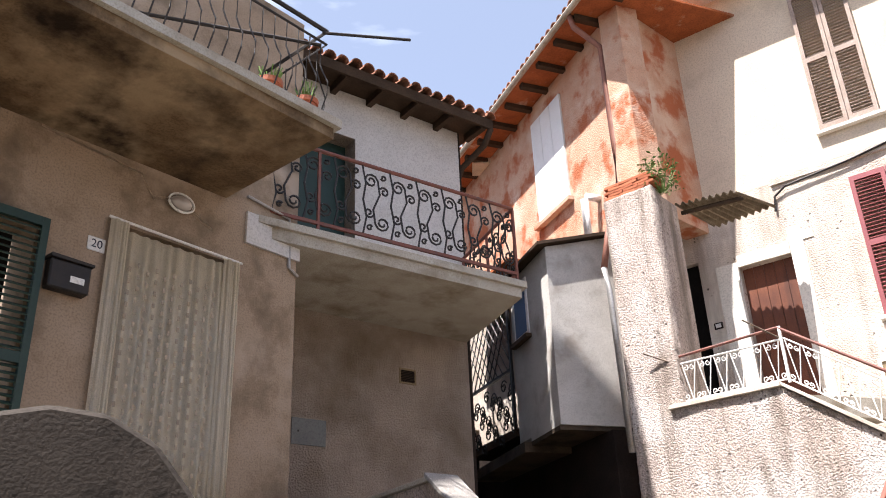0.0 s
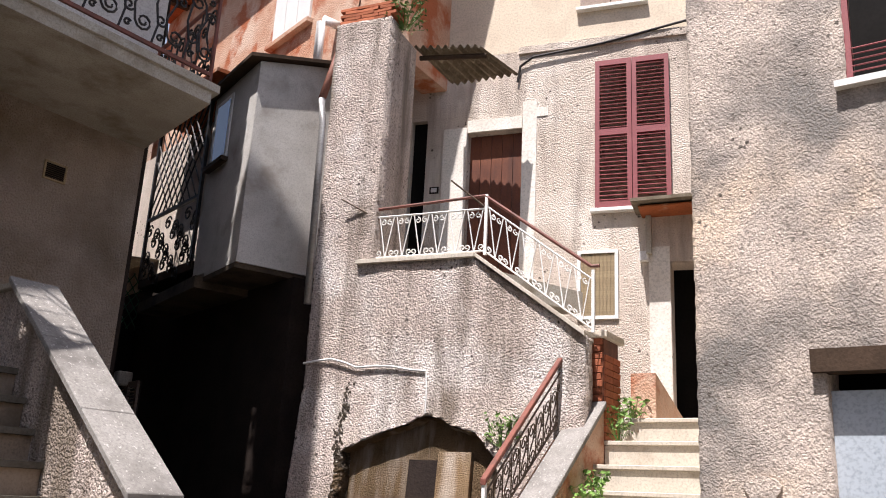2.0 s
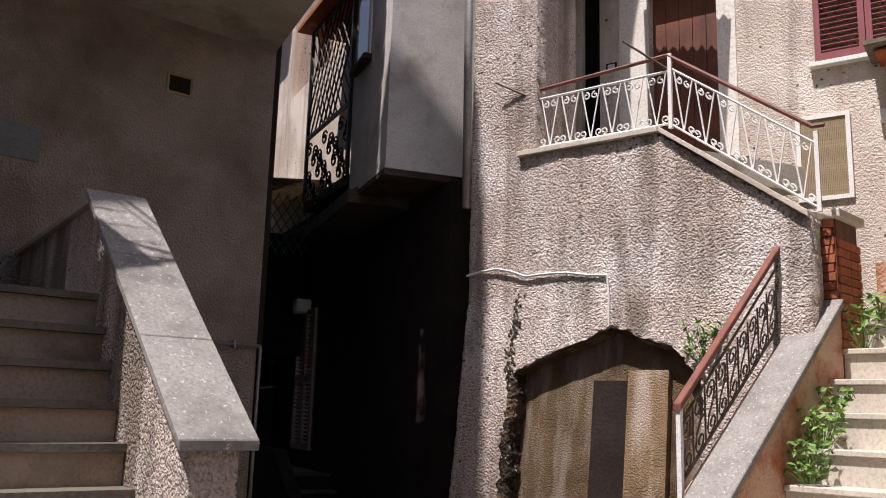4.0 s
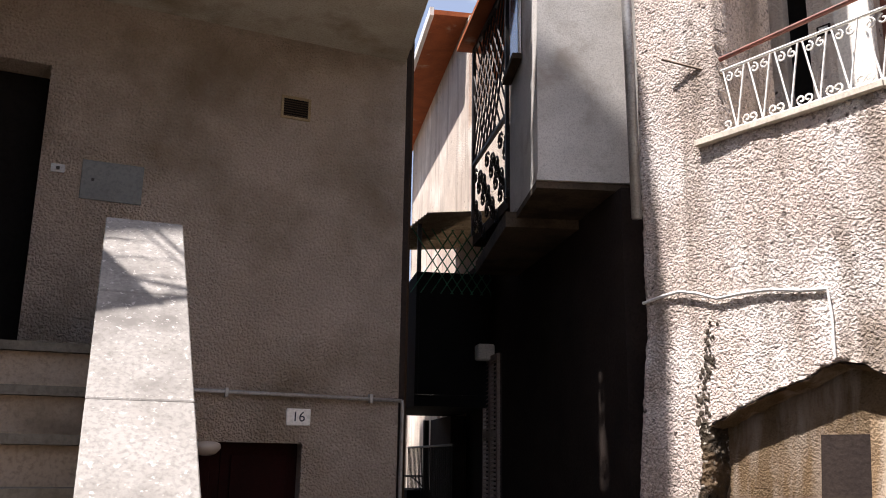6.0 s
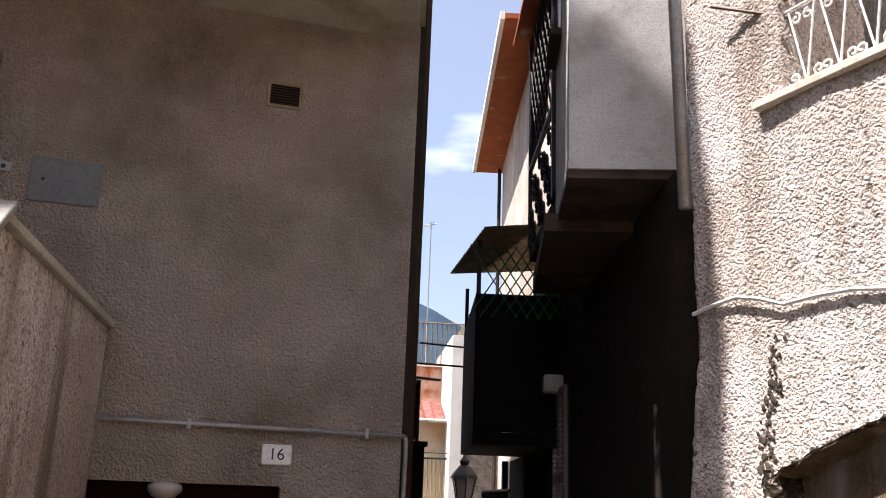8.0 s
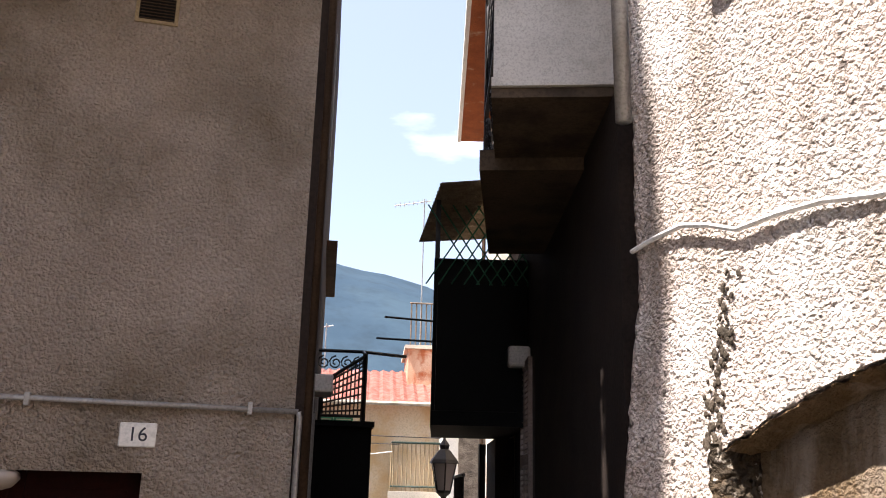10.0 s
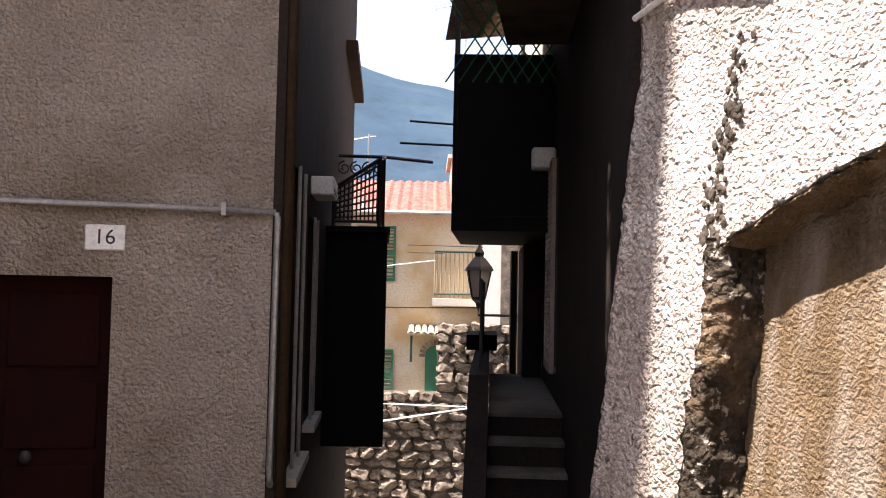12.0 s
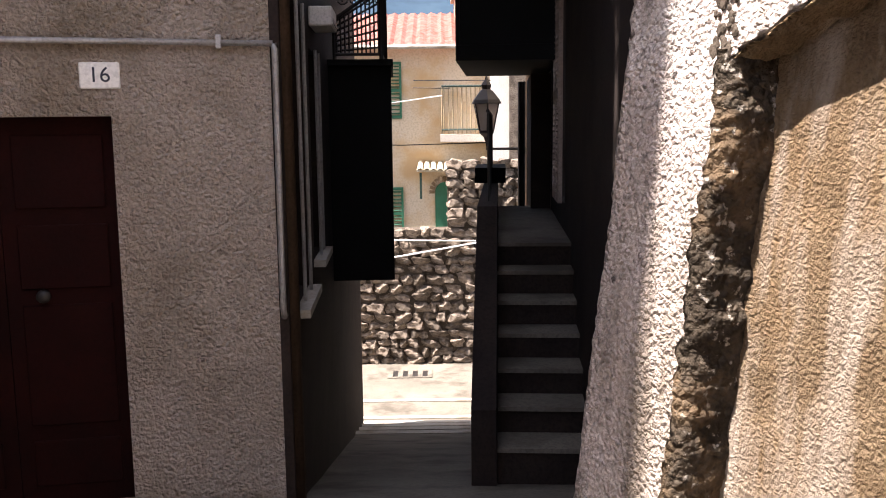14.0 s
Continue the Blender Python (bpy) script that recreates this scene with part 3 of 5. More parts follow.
solid("cable_duct", tube(bmesh.new(), [(-0.62, -0.02, 5.5), (-0.12, -0.02, 5.44), (-0.10, -0.02, 4.92), (0.01, -0.02, 4.86)], 0.016), M_ZINC, FA,
      "thin grey cable conduit on brown plaster", "conduit")
# near stair wall with a rounded top
bm = bmesh.new()
prism([(-1.6, -0.1), (0.42, -0.1), (0.42, 1.22), (0.28, 1.40), (0.14, 1.60), (0.02, 1.75), (-0.14, 1.84), (-0.32, 1.86), (-0.6, 1.80), (-1.6, 1.80)], 0, 0.28, bm)
solid("stair_wall", bm, M_STAIRW, pose(-0.98, 2.86, 0.42, 0, 0, 25), "black-stained plaster stair wall with a rounded top, shade in its colour", "low wall", "structure", bevel=0.02)

# ---- stair and parapet up to the door of house B ----
P0, P1, P2 = Vector((0.84, 6.24, 0)), Vector((-0.09, 7.60, 0)), Vector((-1.32, 9.58, 0))
run = (P1 - P0).length
FP = frame_of(P0, math.degrees(math.atan2((P1 - P0).y, (P1 - P0).x)))
bm = prism([(0, -0.2), (run, -0.2), (run, 2.84), (0, 1.56)], -0.10, 0.10)
par = solid("stair_parapet", bm, M_C, FP, "roughcast parapet wall of the outside stair", "parapet", "structure")
cap = thing("parapet_cap", FP, "sloping grey travertine coping slabs on the stair parapet", "coping")
for a, c in ((-0.04, 0.52), (0.525, 1.10), (1.105, run + 0.02)):
    za, zc = 1.575 + a * 1.28 / run, 1.575 + c * 1.28 / run
    part("slab", prism([(a, za), (c, zc), (c, zc + 0.045), (a, za + 0.045)], -0.17, 0.17), M_MARBLE, cap, bevel=0.004)
FP2 = frame_of(P1, math.degrees(math.atan2((P2 - P1).y, (P2 - P1).x)))
l2 = (P2 - P1).length
solid("landing_parapet", boxes((-0.02, l2, -0.10, 0.10, -0.2, 2.84)), M_C, FP2, "yellowed plaster parapet round the stair landing", "parapet", "structure")
solid("landing_coping", boxes((0.03, l2 - 0.01, -0.14, 0.14, 2.843, 2.885)), M_CONC, FP2, "dark weathered coping on the landing parapet", "coping", "structure", bevel=0.005)
# steps and treads use darker materials to stand for the shade here
st = thing("outside_stair", FP, "stone stair rising behind the parapet, shade put into its colours", "stairs", "", "structure")
for i in range(11):
    z = 2.30 - 0.19 * i
    x1 = run - 0.17 * i
    part("step", boxes((x1 - 0.17, run, 0.102, 1.45, z - 0.19, z - 0.04)), M_A, st)
    part("tread", boxes((x1 - 0.20, run if i == 0 else x1 + 0.0, 0.102, 1.45, z - 0.038, z)), M_PAVE, st, "worn stone tread")
solid("stair_landing", slab([(-0.2, 7.6), (-1.3, 9.55), (-2.6, 8.8), (-1.4, 7.0)], 0.2, 2.31), M_CONC, I4, "concrete stair landing by the upper door", "landing", "structure")

# ---- house B (number 16) ----
solid("wall_house_b", holed(-5.5, 0.14, -4.0, 8.32, 0, 0.4, [(-1.75, -0.615, -0.02, 1.945), (-3.5, -2.6, 2.33, 4.56), (-2.4, -1.55, 5.6, 7.65)]), M_B, FB,
      "taupe roughcast wall of the house numbered 16", "wall", "structure")
solid("wall_house_b_upper", holed(-5.5, 0.146, 5.36, 8.32, -0.012, -0.001, [(-2.4, -1.55, 5.3, 7.65)]), M_BUP, FB, "smooth pale grey upper wall above the balcony", "wall", "structure")
solid("room_b", boxes((-3.7, -0.5, 1.2, 1.3, -0.2, 8)), M_BLACK, FB, "black panel standing for the unlit hallway behind the doors", "wall", "structure")
d = thing("door_16", FB, "dark red panelled double door under house number 16", "door", "", "structure")
for x0, x1 in ((-1.75, -1.185), (-1.18, -0.615)):
    leaf = part("leaf", boxes((x0, x1, 0.13, 0.17, -0.02, 1.945)), M_DOOR16, d)
    for z0, z1 in ((0.08, 0.32), (0.40, 1.02), (1.10, 1.42), (1.50, 1.86)):
        part("panel", boxes((x0 + 0.07, x1 - 0.07, 0.112, 0.128, z0, z1)), M_DOOR16, leaf, bevel=0.006)
bm = lathe([(0.018, 0), (0.018, 0.03), (0.034, 0.04), (0.034, 0.06), (0.015, 0.07)], 12)
bm.transform(pose(-1.0, 0.13, 1.07, 90))
part("knob", bm, M_IRON, d, "dark round knob", smooth=True)
d = thing("door_upper", FB, "dark wooden door at the top of the outside stair", "door", "", "structure")
part("leaf", boxes((-3.5, -2.6, 0.25, 0.30, 2.33, 4.56)), M_BLACK, d)
solid("trim_upper_door", boxes((-2.60, -2.37, -0.012, 0.0, 2.33, 4.68), (-3.6, -2.60, -0.012, 0.0, 4.56, 4.68)), M_B, FB, "plain plaster surround of the upper door", "trim", "structure")
number_plate(FB @ pose(-0.655, 0, 2.135), "16", 0.185, 0.125, "white enamel house number 16 on roughcast")
v = thing("wall_vent", FB @ pose(-0.805, 0, 4.56), "small tan louvred vent in the wall", "vent")
part("frame", boxes((-0.12, 0.12, -0.014, 0, 0.075, 0.095), (-0.12, 0.12, -0.014, 0, -0.095, -0.075), (-0.12, -0.10, -0.014, 0, -0.075, 0.075), (0.10, 0.12, -0.014, 0, -0.075, 0.075)), M_REED, v)
part("backing", boxes((-0.10, 0.10, -0.003, 0, -0.075, 0.075)), M_BLACK, v)
sl = bmesh.new()
box(sl, -0.10, 0.10, -0.009, 0.0, -0.003, 0.003, pose(0, 0, 0, 30))
sl = mesh_of("slat", sl, M_WOODD)
for i in range(7):
    part("slat", sl, M_WOODD, v, at=pose(0, -0.003, -0.062 + 0.02 * i))
mcv = thing("meter_cover", FB @ pose(-2.115, 0, 3.75), "grey sheet steel meter cover flush in the wall", "meter cover")
part("plate", boxes((-0.21, 0.21, -0.012, 0, -0.145, 0.145)), M_GBOX, mcv, bevel=0.003)
part("lock", boxes((-0.14, -0.12, -0.018, -0.012, -0.01, 0.01)), M_IRON, mcv)
bell = thing("door_bell", FB @ pose(-2.48, -0.012, 3.80), "small metal doorbell plate beside the upper door", "doorbell")
part("plate", boxes((-0.045, 0.045, -0.012, 0, -0.03, 0.03)), M_ZINC, bell)
part("button", boxes((-0.012, 0.012, -0.02, -0.012, -0.012, 0.012)), M_IRON, bell)
pp = thing("conduit", FB, "galvanised conduit running along the wall and down the corner", "conduit")
part("pipe", tube(bmesh.new(), [(-1.865, -0.03, 1.2), (-1.865, -0.03, 2.28), (-1.84, -0.03, 2.305), (0.155, -0.03, 2.285)], 0.016), M_ZINC, pp, smooth=True)
part("pipe", tube(bmesh.new(), [(0.158, -0.03, 2.285), (0.164, -0.028, 2.26), (0.160, -0.028, 0.98), (0.164, -0.02, 0.93), (0.20, 0.30, 1.10)], 0.016), M_ZINC, pp, smooth=True)
for x in (-1.2, -0.1):
    part("clip", boxes((x - 0.012, x + 0.012, -0.05, 0, 2.26, 2.325)), M_ZINC, pp)
cl = thing("globe_lamp", FB @ pose(-1.30, 0.06, 1.92), "round ceiling lamp in the head of the doorway", "lamp")
part("shade", lathe([(0.06, 0.03), (0.10, 0.01), (0.105, -0.02), (0.07, -0.06), (0.02, -0.075)]), M_LAMPG, cl, smooth=True)
dp = thing("downpipe", FB, "dark brown downpipe at the house corner", "downpipe")
part("pipe", tube(bmesh.new(), [(0.20, 0.10, -0.6), (0.20, 0.10, 7.6), (0.25, 0.05, 7.8), (0.40, -0.3, 8.05), (0.42, -0.44, 8.26)], 0.045, 10), M_WOODD, dp, smooth=True)
# roof of house B
rf = thing("roof_house_b", FB, "tiled roof with a dark timber eave", "roof", "", "structure")
part("boards", prism([(-6.0, 8.33), (0.40, 8.33), (0.40, 8.38), (-6.0, 8.38)], -0.42, 6), M_WOODD, rf)
part("rafter_fascia", boxes((-6.0, 0.44, -0.465, -0.425, 8.24, 8.39)), M_WOODD, rf)
raf = mesh_of("rafter", boxes((-0.04, 0.04, -0.42, -0.013, 8.22, 8.325)), M_WOODD)
for i in range(9):
    part("rafter", raf, M_WOODD, rf, at=pose(0.3 - 0.55 * i, 0, 0))


def half_tile(length, r=0.085):
    bm = bmesh.new()
    rings = []
    for y, rr in ((0, r), (length, r * 0.85)):
        rings.append([bm.verts.new((q * math.cos(math.pi * k / 6), y, q * math.sin(math.pi * k / 6))) for q, ks in ((rr, range(7)), (rr - 0.015, range(6, -1, -1))) for k in ks])
    n = 14
    for k in range(n):
        bm.faces.new((rings[0][k], rings[0][(k + 1) % n], rings[1][(k + 1) % n], rings[1][k]))
    for i in range(6):
        bm.faces.new((rings[0][i], rings[0][13 - i], rings[0][12 - i], rings[0][i + 1]))
    bmesh.ops.recalc_face_normals(bm, faces=bm.faces[:])
    return bm


tile = mesh_of("roof_tile", half_tile(0.45), M_TILE)
rnd = random.Random(5)
for i in range(35):
    for j in range(2):
        part("roof_tile", tile, M_TILE, rf, at=pose(0.38 - 0.185 * i, -0.52 + 0.4 * j + rnd.uniform(-0.02, 0.02), 8.395 + 0.07 * j, 9, 0, rnd.uniform(-2, 2)))

# balcony of house B
bb = thing("balcony", FB, "concrete balcony with a scrolled iron railing in red frames", "balcony")
part("slab", slab([(-5.5, -1.46), (-0.27, -1.56), (0.13, -0.001), (-5.5, -0.001)], 5.15, 5.27), M_CONC, bb)
part("edge", slab([(-5.5, -1.50), (-0.21, -1.60), (0.17, -0.014), (-5.5, -0.014)], 5.273, 5.35), M_CONC, bb, "pale weathered concrete lip")


def s_scroll(w, h):
    """Two opposed curls joined by a wave, with small curls off it."""
    pts = []
    a = spiral(0.30 * w, 0.80 * h, 0.26 * w, 1.5, 0.2, 1)
    c = spiral(0.70 * w, 0.20 * h, 0.26 * w, 1.5, 3.34, 1)
    return [a[::-1] + [(0.62 * w, 0.62 * h), (0.5 * w, 0.5 * h), (0.38 * w, 0.38 * h)] + c,
            spiral(0.78 * w, 0.68 * h, 0.17 * w, 1.2, 2.6, -1), spiral(0.22 * w, 0.32 * h, 0.17 * w, 1.2, 5.8, -1),
            spiral(0.75 * w, 0.9 * h, 0.11 * w, 1.1, 3.6, 1), spiral(0.25 * w, 0.1 * h, 0.11 * w, 1.1, 0.5, 1),
            [(0, h), (0.12 * w, 0.75 * h), (0.02 * w, 0.5 * h), (0.14 * w, 0.25 * h), (0.02 * w, 0)]]


def railing_b(m_local, length, n):
    r = part("railing", tube(bmesh.new(), [(0, 0, 6.30), (length, 0, 6.30)], 0.022, 8), M_RUST, bb, "red-brown painted handrail", at=m_local)
    part("bottom_rail", boxes((0, length, -0.015, 0.015, 5.44, 5.475)), M_RUST, r)
    for x in (0, length / 2, length):
        part("post", boxes((x - 0.014, x + 0.014, -0.014, 0.014, 5.35, 6.28)), M_RUST, r)
    w = length / n
    bm = bmesh.new()
    for path in s_scroll(w, 0.80):
        tube(bm, [(x, 0, 5.48 + z) for x, z in path], 0.012, 5)
    me = mesh_of("scroll", bm, M_IRON)
    for i in range(n):
        part("scroll", me, M_IRON, r, at=pose(i * w, 0, 0))


A0, A1 = Vector((-5.4, -1.42, 0)), Vector((-0.28, -1.52, 0))
railing_b(pose(A0.x, A0.y, 0, 0, 0, math.degrees(math.atan2(-0.1, 5.12))), 5.12, 15)
railing_b(pose(-0.28, -1.52, 0, 0, 0, math.degrees(math.atan2(1.48, 0.38))), 1.50, 4)
louvred("louvred_shutter", FB @ pose(-2.95, -0.03, 5.4), 0.55, 2.25, M_DGREEN, "dark green louvred shutter folded back by the balcony door", leaves=1)
solid("balcony_door", boxes((-2.4, -1.55, 0.25, 0.30, 5.6, 7.65)), M_DGREEN, FB, "dark green balcony door", "door", "structure")

# ---- tower, balcony wall and niche ----


ARCH = ((0.10, 1.86), (0.22, 2.00), (0.26, 2.07), (0.42, 2.155), (0.70, 2.27), (0.95, 2.35), (1.15, 2.44), (1.30, 2.41), (1.50, 2.315), (1.68, 2.285), (1.92, 2.0))


def arch_z(x):
    """The ragged line of the arch."""
    for (xa, za), (xb, zb) in zip(ARCH, ARCH[1:]):
        if xa <= x <= xb:
            return za + (zb - za) * (x - xa) / (xb - xa) + 0.02 * noise.noise(Vector((x * 11, 0, 0)))
    return -9.0


def niche_edge(z):
    return 0.25 + 0.03 * noise.noise(Vector((z * 3, 4, 0))) + 0.02 * noise.noise(Vector((z * 15, 4, 0)))


def tower_keep(x, z):
    top = 6.95 if x < 0.42 else 4.0 if x < 1.56 else 4.0 - 0.73 * (x - 1.56)
    if z > top:
        return False
    return not (niche_edge(z) < x < 1.92 and z < arch_z(x))


def tower_settle(x, z):
    """Bring the grid onto the line of the arch."""
    if niche_edge(z) < x < 1.92:
        arch = arch_z(x)
        if abs(z - arch) < 0.022:
            return arch
    return z


def tower_push(x, z):
    return -0.13 * max(0.0, 2.75 - z) - 0.02


rough_wall("wall_tower", -0.27, 2.70, -0.4, 7.0, 0.027, 0.26, tower_keep, tower_push, M_C, FC, "coarse sunlit roughcast wall with a ragged arch", settle=tower_settle)
# left corner batter that swells towards the ground
bm = bmesh.new()
nz = 160
rows = []
for k in range(nz + 1):
    z = -3.0 + 10.0 * k / nz
    w = 0.30 * max(0.0, 2.9 - z) ** 0.9 * 0.52
    row = []
    for i in range(9):
        f = i / 8
        j = Vector((f * 5, z * 9, 1))
        d = 0.02 * noise.noise(j) + 0.016 * noise.noise(j * 2.6)
        row.append(bm.verts.new((-0.255 - w * f + d, tower_push(0, z) + 0.02 + f * 0.5, z)))
    rows.append(row)
for a, c in zip(rows, rows[1:]):
    for i in range(8):
        bm.faces.new((a[i], c[i], c[i + 1], a[i + 1]))
bmesh.ops.solidify(bm, geom=bm.faces[:], thickness=-0.05)
solid("wall_tower_corner", bm, M_C, FC, "battered roughcast corner of the tower", "wall", "structure")
def battered(bm):
    """Lean a part with the tower's batter."""
    for v_ in bm.verts:
        v_.co.y += tower_push(0, v_.co.z)
    return bm


bm = bmesh.new()
rows = [[bm.verts.new((-0.1 + 2.6 * i / 60, 0.16 + 0.012 * noise.noise(Vector((i * 0.3, k * 0.4, 5))), -0.4 + 3.0 * k / 60)) for i in range(61)] for k in range(61)]
for a, c in zip(rows, rows[1:]):
    for i in range(60):
        bm.faces.new((a[i], a[i + 1], c[i + 1], c[i]))
bmesh.ops.solidify(bm, geom=bm.faces[:], thickness=-0.08)
solid("wall_niche_back", battered(bm), M_NICHE, FC, "ochre plaster at the back of the arched niche", "wall", "structure", smooth=True)
bm = bmesh.new()
rows = []
PROF = ((-0.035, -0.004), (-0.01, -0.018), (0.025, -0.012), (0.045, 0.02), (0.05, 0.07), (0.06, 0.12), (0.065, 0.18), (0.07, 0.25), (0.075, 0.32), (0.08, 0.40))
for k in range(141):
    z = -0.4 + 2.50 * k / 140
    row = []
    for i, (dx, dy) in enumerate(PROF):
        q = Vector((i * 0.7, z * 16, 2))
        row.append(bm.verts.new((niche_edge(z) + dx + 0.022 * noise.noise(q) + 0.012 * noise.noise(q * 2.7), min(0.262, tower_push(0, z) + dy - 0.01 * noise.noise(q * 2 + Vector((5, 0, 0)))), z)))
    rows.append(row)
for a, c in zip(rows, rows[1:]):
    for i in range(len(PROF) - 1):
        bm.faces.new((a[i + 1], c[i + 1], c[i], a[i]))
bmesh.ops.solidify(bm, geom=bm.faces[:], thickness=0.02)
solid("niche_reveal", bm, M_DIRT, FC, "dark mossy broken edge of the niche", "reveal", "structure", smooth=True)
bm = bmesh.new()
rows = []
for k in range(121):
    x = 0.24 + 1.67 * k / 120
    z = arch_z(x) - 0.012
    rows.append([bm.verts.new((x, tower_push(x, z) * (1 - f) + f * 0.262 + 0.006, z - 0.03 * math.sin(3.14 * f) + 0.02 * noise.noise(Vector((x * 22, f * 7, 9))))) for f in (0, 0.15, 0.35, 0.6, 0.85, 1)])
for a, c in zip(rows, rows[1:]):
    for i in range(5):
        bm.faces.new((a[i], c[i], c[i + 1], a[i + 1]))
bmesh.ops.solidify(bm, geom=bm.faces[:], thickness=-0.01)
solid("arch_soffit", bm, M_NICHE, FC, "ochre plaster under the ragged arch", "reveal", "structure", smooth=True)
bm = bmesh.new()
rnd = random.Random(31)
for i in range(90):
    z = 2.08 + 0.70 * rnd.random() ** 1.3
    x = 0.235 + 0.05 * (z - 2.1) + 0.03 * noise.noise(Vector((z * 5, 0, 3))) + rnd.gauss(0, 0.02 + 0.03 * max(0, 2.5 - z))
    q = rnd.uniform(0.005, 0.016)
    mm = Matrix.Translation((x, tower_push(x, z) - 0.004, z)) @ Matrix.Diagonal((q, 0.007, q * rnd.uniform(1.0, 1.9), 1)) @ Euler((0, rnd.uniform(0, 3), 0)).to_matrix().to_4x4()
    bmesh.ops.create_icosphere(bm, subdivisions=1, radius=1.0, matrix=mm)
solid("wall_seam", bm, M_MORTAR, FC, "dark mossy seam of missing roughcast above the niche", "stain", "structure")
nd = thing("niche_door", FC, "dark cellar door with pale frame inside the niche", "door", "", "structure")
part("leaf", battered(boxes((0.98, 1.28, 0.11, 0.15, -0.3, 2.02))), M_DARK, nd)
part("post", battered(boxes((1.285, 1.62, 0.09, 0.15, -0.3, 2.10))), M_NICHE, nd, "plastered post")
solid("tower_return", boxes((0.36, 0.42, 0.262, 0.72, 3.9, 6.9)), M_C, FC, "shaded side of the tower column", "wall", "structure")
solid("landing_floor", slab([(0.42, 0.342), (1.6, 0.342), (2.3, 1.5), (0.42, 1.88)], 3.75, 3.98), M_CONC, FC, "concrete landing floor by the wooden door", "landing", "structure")
led = thing("balcony_ledge", FC, "weathered stone ledge along the landing wall", "ledge")
part("ledge", boxes((0.25, 1.58, -0.07, 0.36, 4.0, 4.045)), M_STEP, led, bevel=0.004)
part("ledge", prism([(1.585, 4.045), (1.585, 4.0), (2.70, 3.17), (2.70, 3.22)], -0.07, 0.36), M_STEP, led, bevel=0.004)
solid("inner_stair", prism([(1.6, 3.9), (1.6, 1.0), (2.55, 1.0), (2.55, 3.1)], 0.46, 1.2), M_CONC, FC, "upper flight of the stone stair", "stairs", "structure")

# white railing: V bars with paired curls, level and then sloping
wr = thing("white_railing", FC, "white painted wrought iron railing with curls and a rusty handrail", "railing")


def v_panel(parent, material, x0, z0, x1, z1, h, n, y, r=0.008):
    """Bars in V with paired curls above and below, sheared along the slope."""
    sl = (z1 - z0) / (x1 - x0)
    w = (x1 - x0) / n
    for nm, off in (("top_bar", h), ("bottom_bar", 0.02)):
        part(nm, tube(bmesh.new(), [(x0, y, z0 + off), (x1, y, z1 + off)], r * 1.3, 6), material, parent)
    bm = bmesh.new()
    for path in ([(0.08 * w, 0.98 * h), (0.5 * w, 0.03 * h)], [(0.92 * w, 0.98 * h), (0.5 * w, 0.03 * h)],
                 spiral(0.30 * w, 0.86 * h, 0.17 * w, 1.1, 1.57, -1), spiral(0.70 * w, 0.86 * h, 0.17 * w, 1.1, 1.57, 1),
                 spiral(0.12 * w, 0.14 * h, 0.17 * w, 1.1, -1.57, 1), spiral(0.88 * w, 0.14 * h, 0.17 * w, 1.1, -1.57, -1)):
        tube(bm, [(x, y, z + sl * x) for x, z in path], r * 0.85, 5)
    me = mesh_of("curl_panel", bm, material)
    for i in range(n):
        part("curl_panel", me, material, parent, at=pose(x0 + i * w, 0, z0 + i * w * sl))


v_panel(wr, M_WHITE, 0.44, 4.06, 1.64, 4.06, 0.47, 6, 0.03)
v_panel(wr, M_WHITE, 1.68, 4.04, 2.74, 3.24, 0.50, 6, 0.03)
for x, z0, z1 in ((1.66, 4.04, 4.68), (2.76, 3.22, 3.82)):
    part("post", boxes((x - 0.015, x + 0.015, 0.015, 0.045, z0, z1)), M_WHITE, wr)
part("handrail", tube(bmesh.new(), [(0.42, 0.03, 4.62), (1.64, 0.03, 4.67), (2.74, 0.03, 3.86), (2.82, 0.03, 3.86)], 0.018, 8), M_RUST, wr, "rusty brown handrail")
for a, c in (((0.05, -0.12, 4.72), (0.45, 0.03, 4.5)), ((1.35, -0.2, 4.78), (1.64, 0.03, 4.55))):
    solid("clothes_line_bar", tube(bmesh.new(), [a, c], 0.010, 5), M_BRNIRON, FC, "rusty bar for a clothes line", "bar", group="clothes line bars")
cc = thing("wall_cable", FC, "pale cable sagging along the roughcast over the arch", "cable")
part("cable", tube(bmesh.new(), [(-0.28, -0.04, 2.96), (-0.12, -0.045, 2.985), (0.05, -0.045, 3.0), (0.2, -0.045, 2.965), (0.35, -0.045, 2.91), (0.55, -0.045, 2.92), (0.75, -0.045, 2.915), (0.95, -0.045, 2.88), (1.12, -0.045, 2.865)], 0.012), M_PVC, cc)
part("drop", tube(bmesh.new(), [(1.12, -0.045, 2.865), (1.14, -0.055, 2.7), (1.15, -0.08, 2.45)], 0.008), M_PVC, cc)
# brick courses on top of the tower column
bc = thing("brick_coping", FC, "crumbling terracotta courses on the tower column", "coping")
br = mesh_of("brick", boxes((-0.11, 0.11, -0.16, 0.14, -0.02, 0.02)), M_BRICK, bevel=0.004)
rnd = random.Random(8)
for k in range(5):
    for i in range(3):
        part("brick", br, M_BRICK, bc, at=pose(-0.14 + 0.225 * i + 0.06 * (k % 2), 0.15 - 0.0 * k, 6.97 + 0.042 * k, 0, rnd.uniform(-2, 2), rnd.uniform(-4, 4)))
weeds("weed", FC @ pose(0.48, 0.22, 6.9), "green weeds growing out of the tower top", 0.28, 0.55, 260, 2, 0.1)

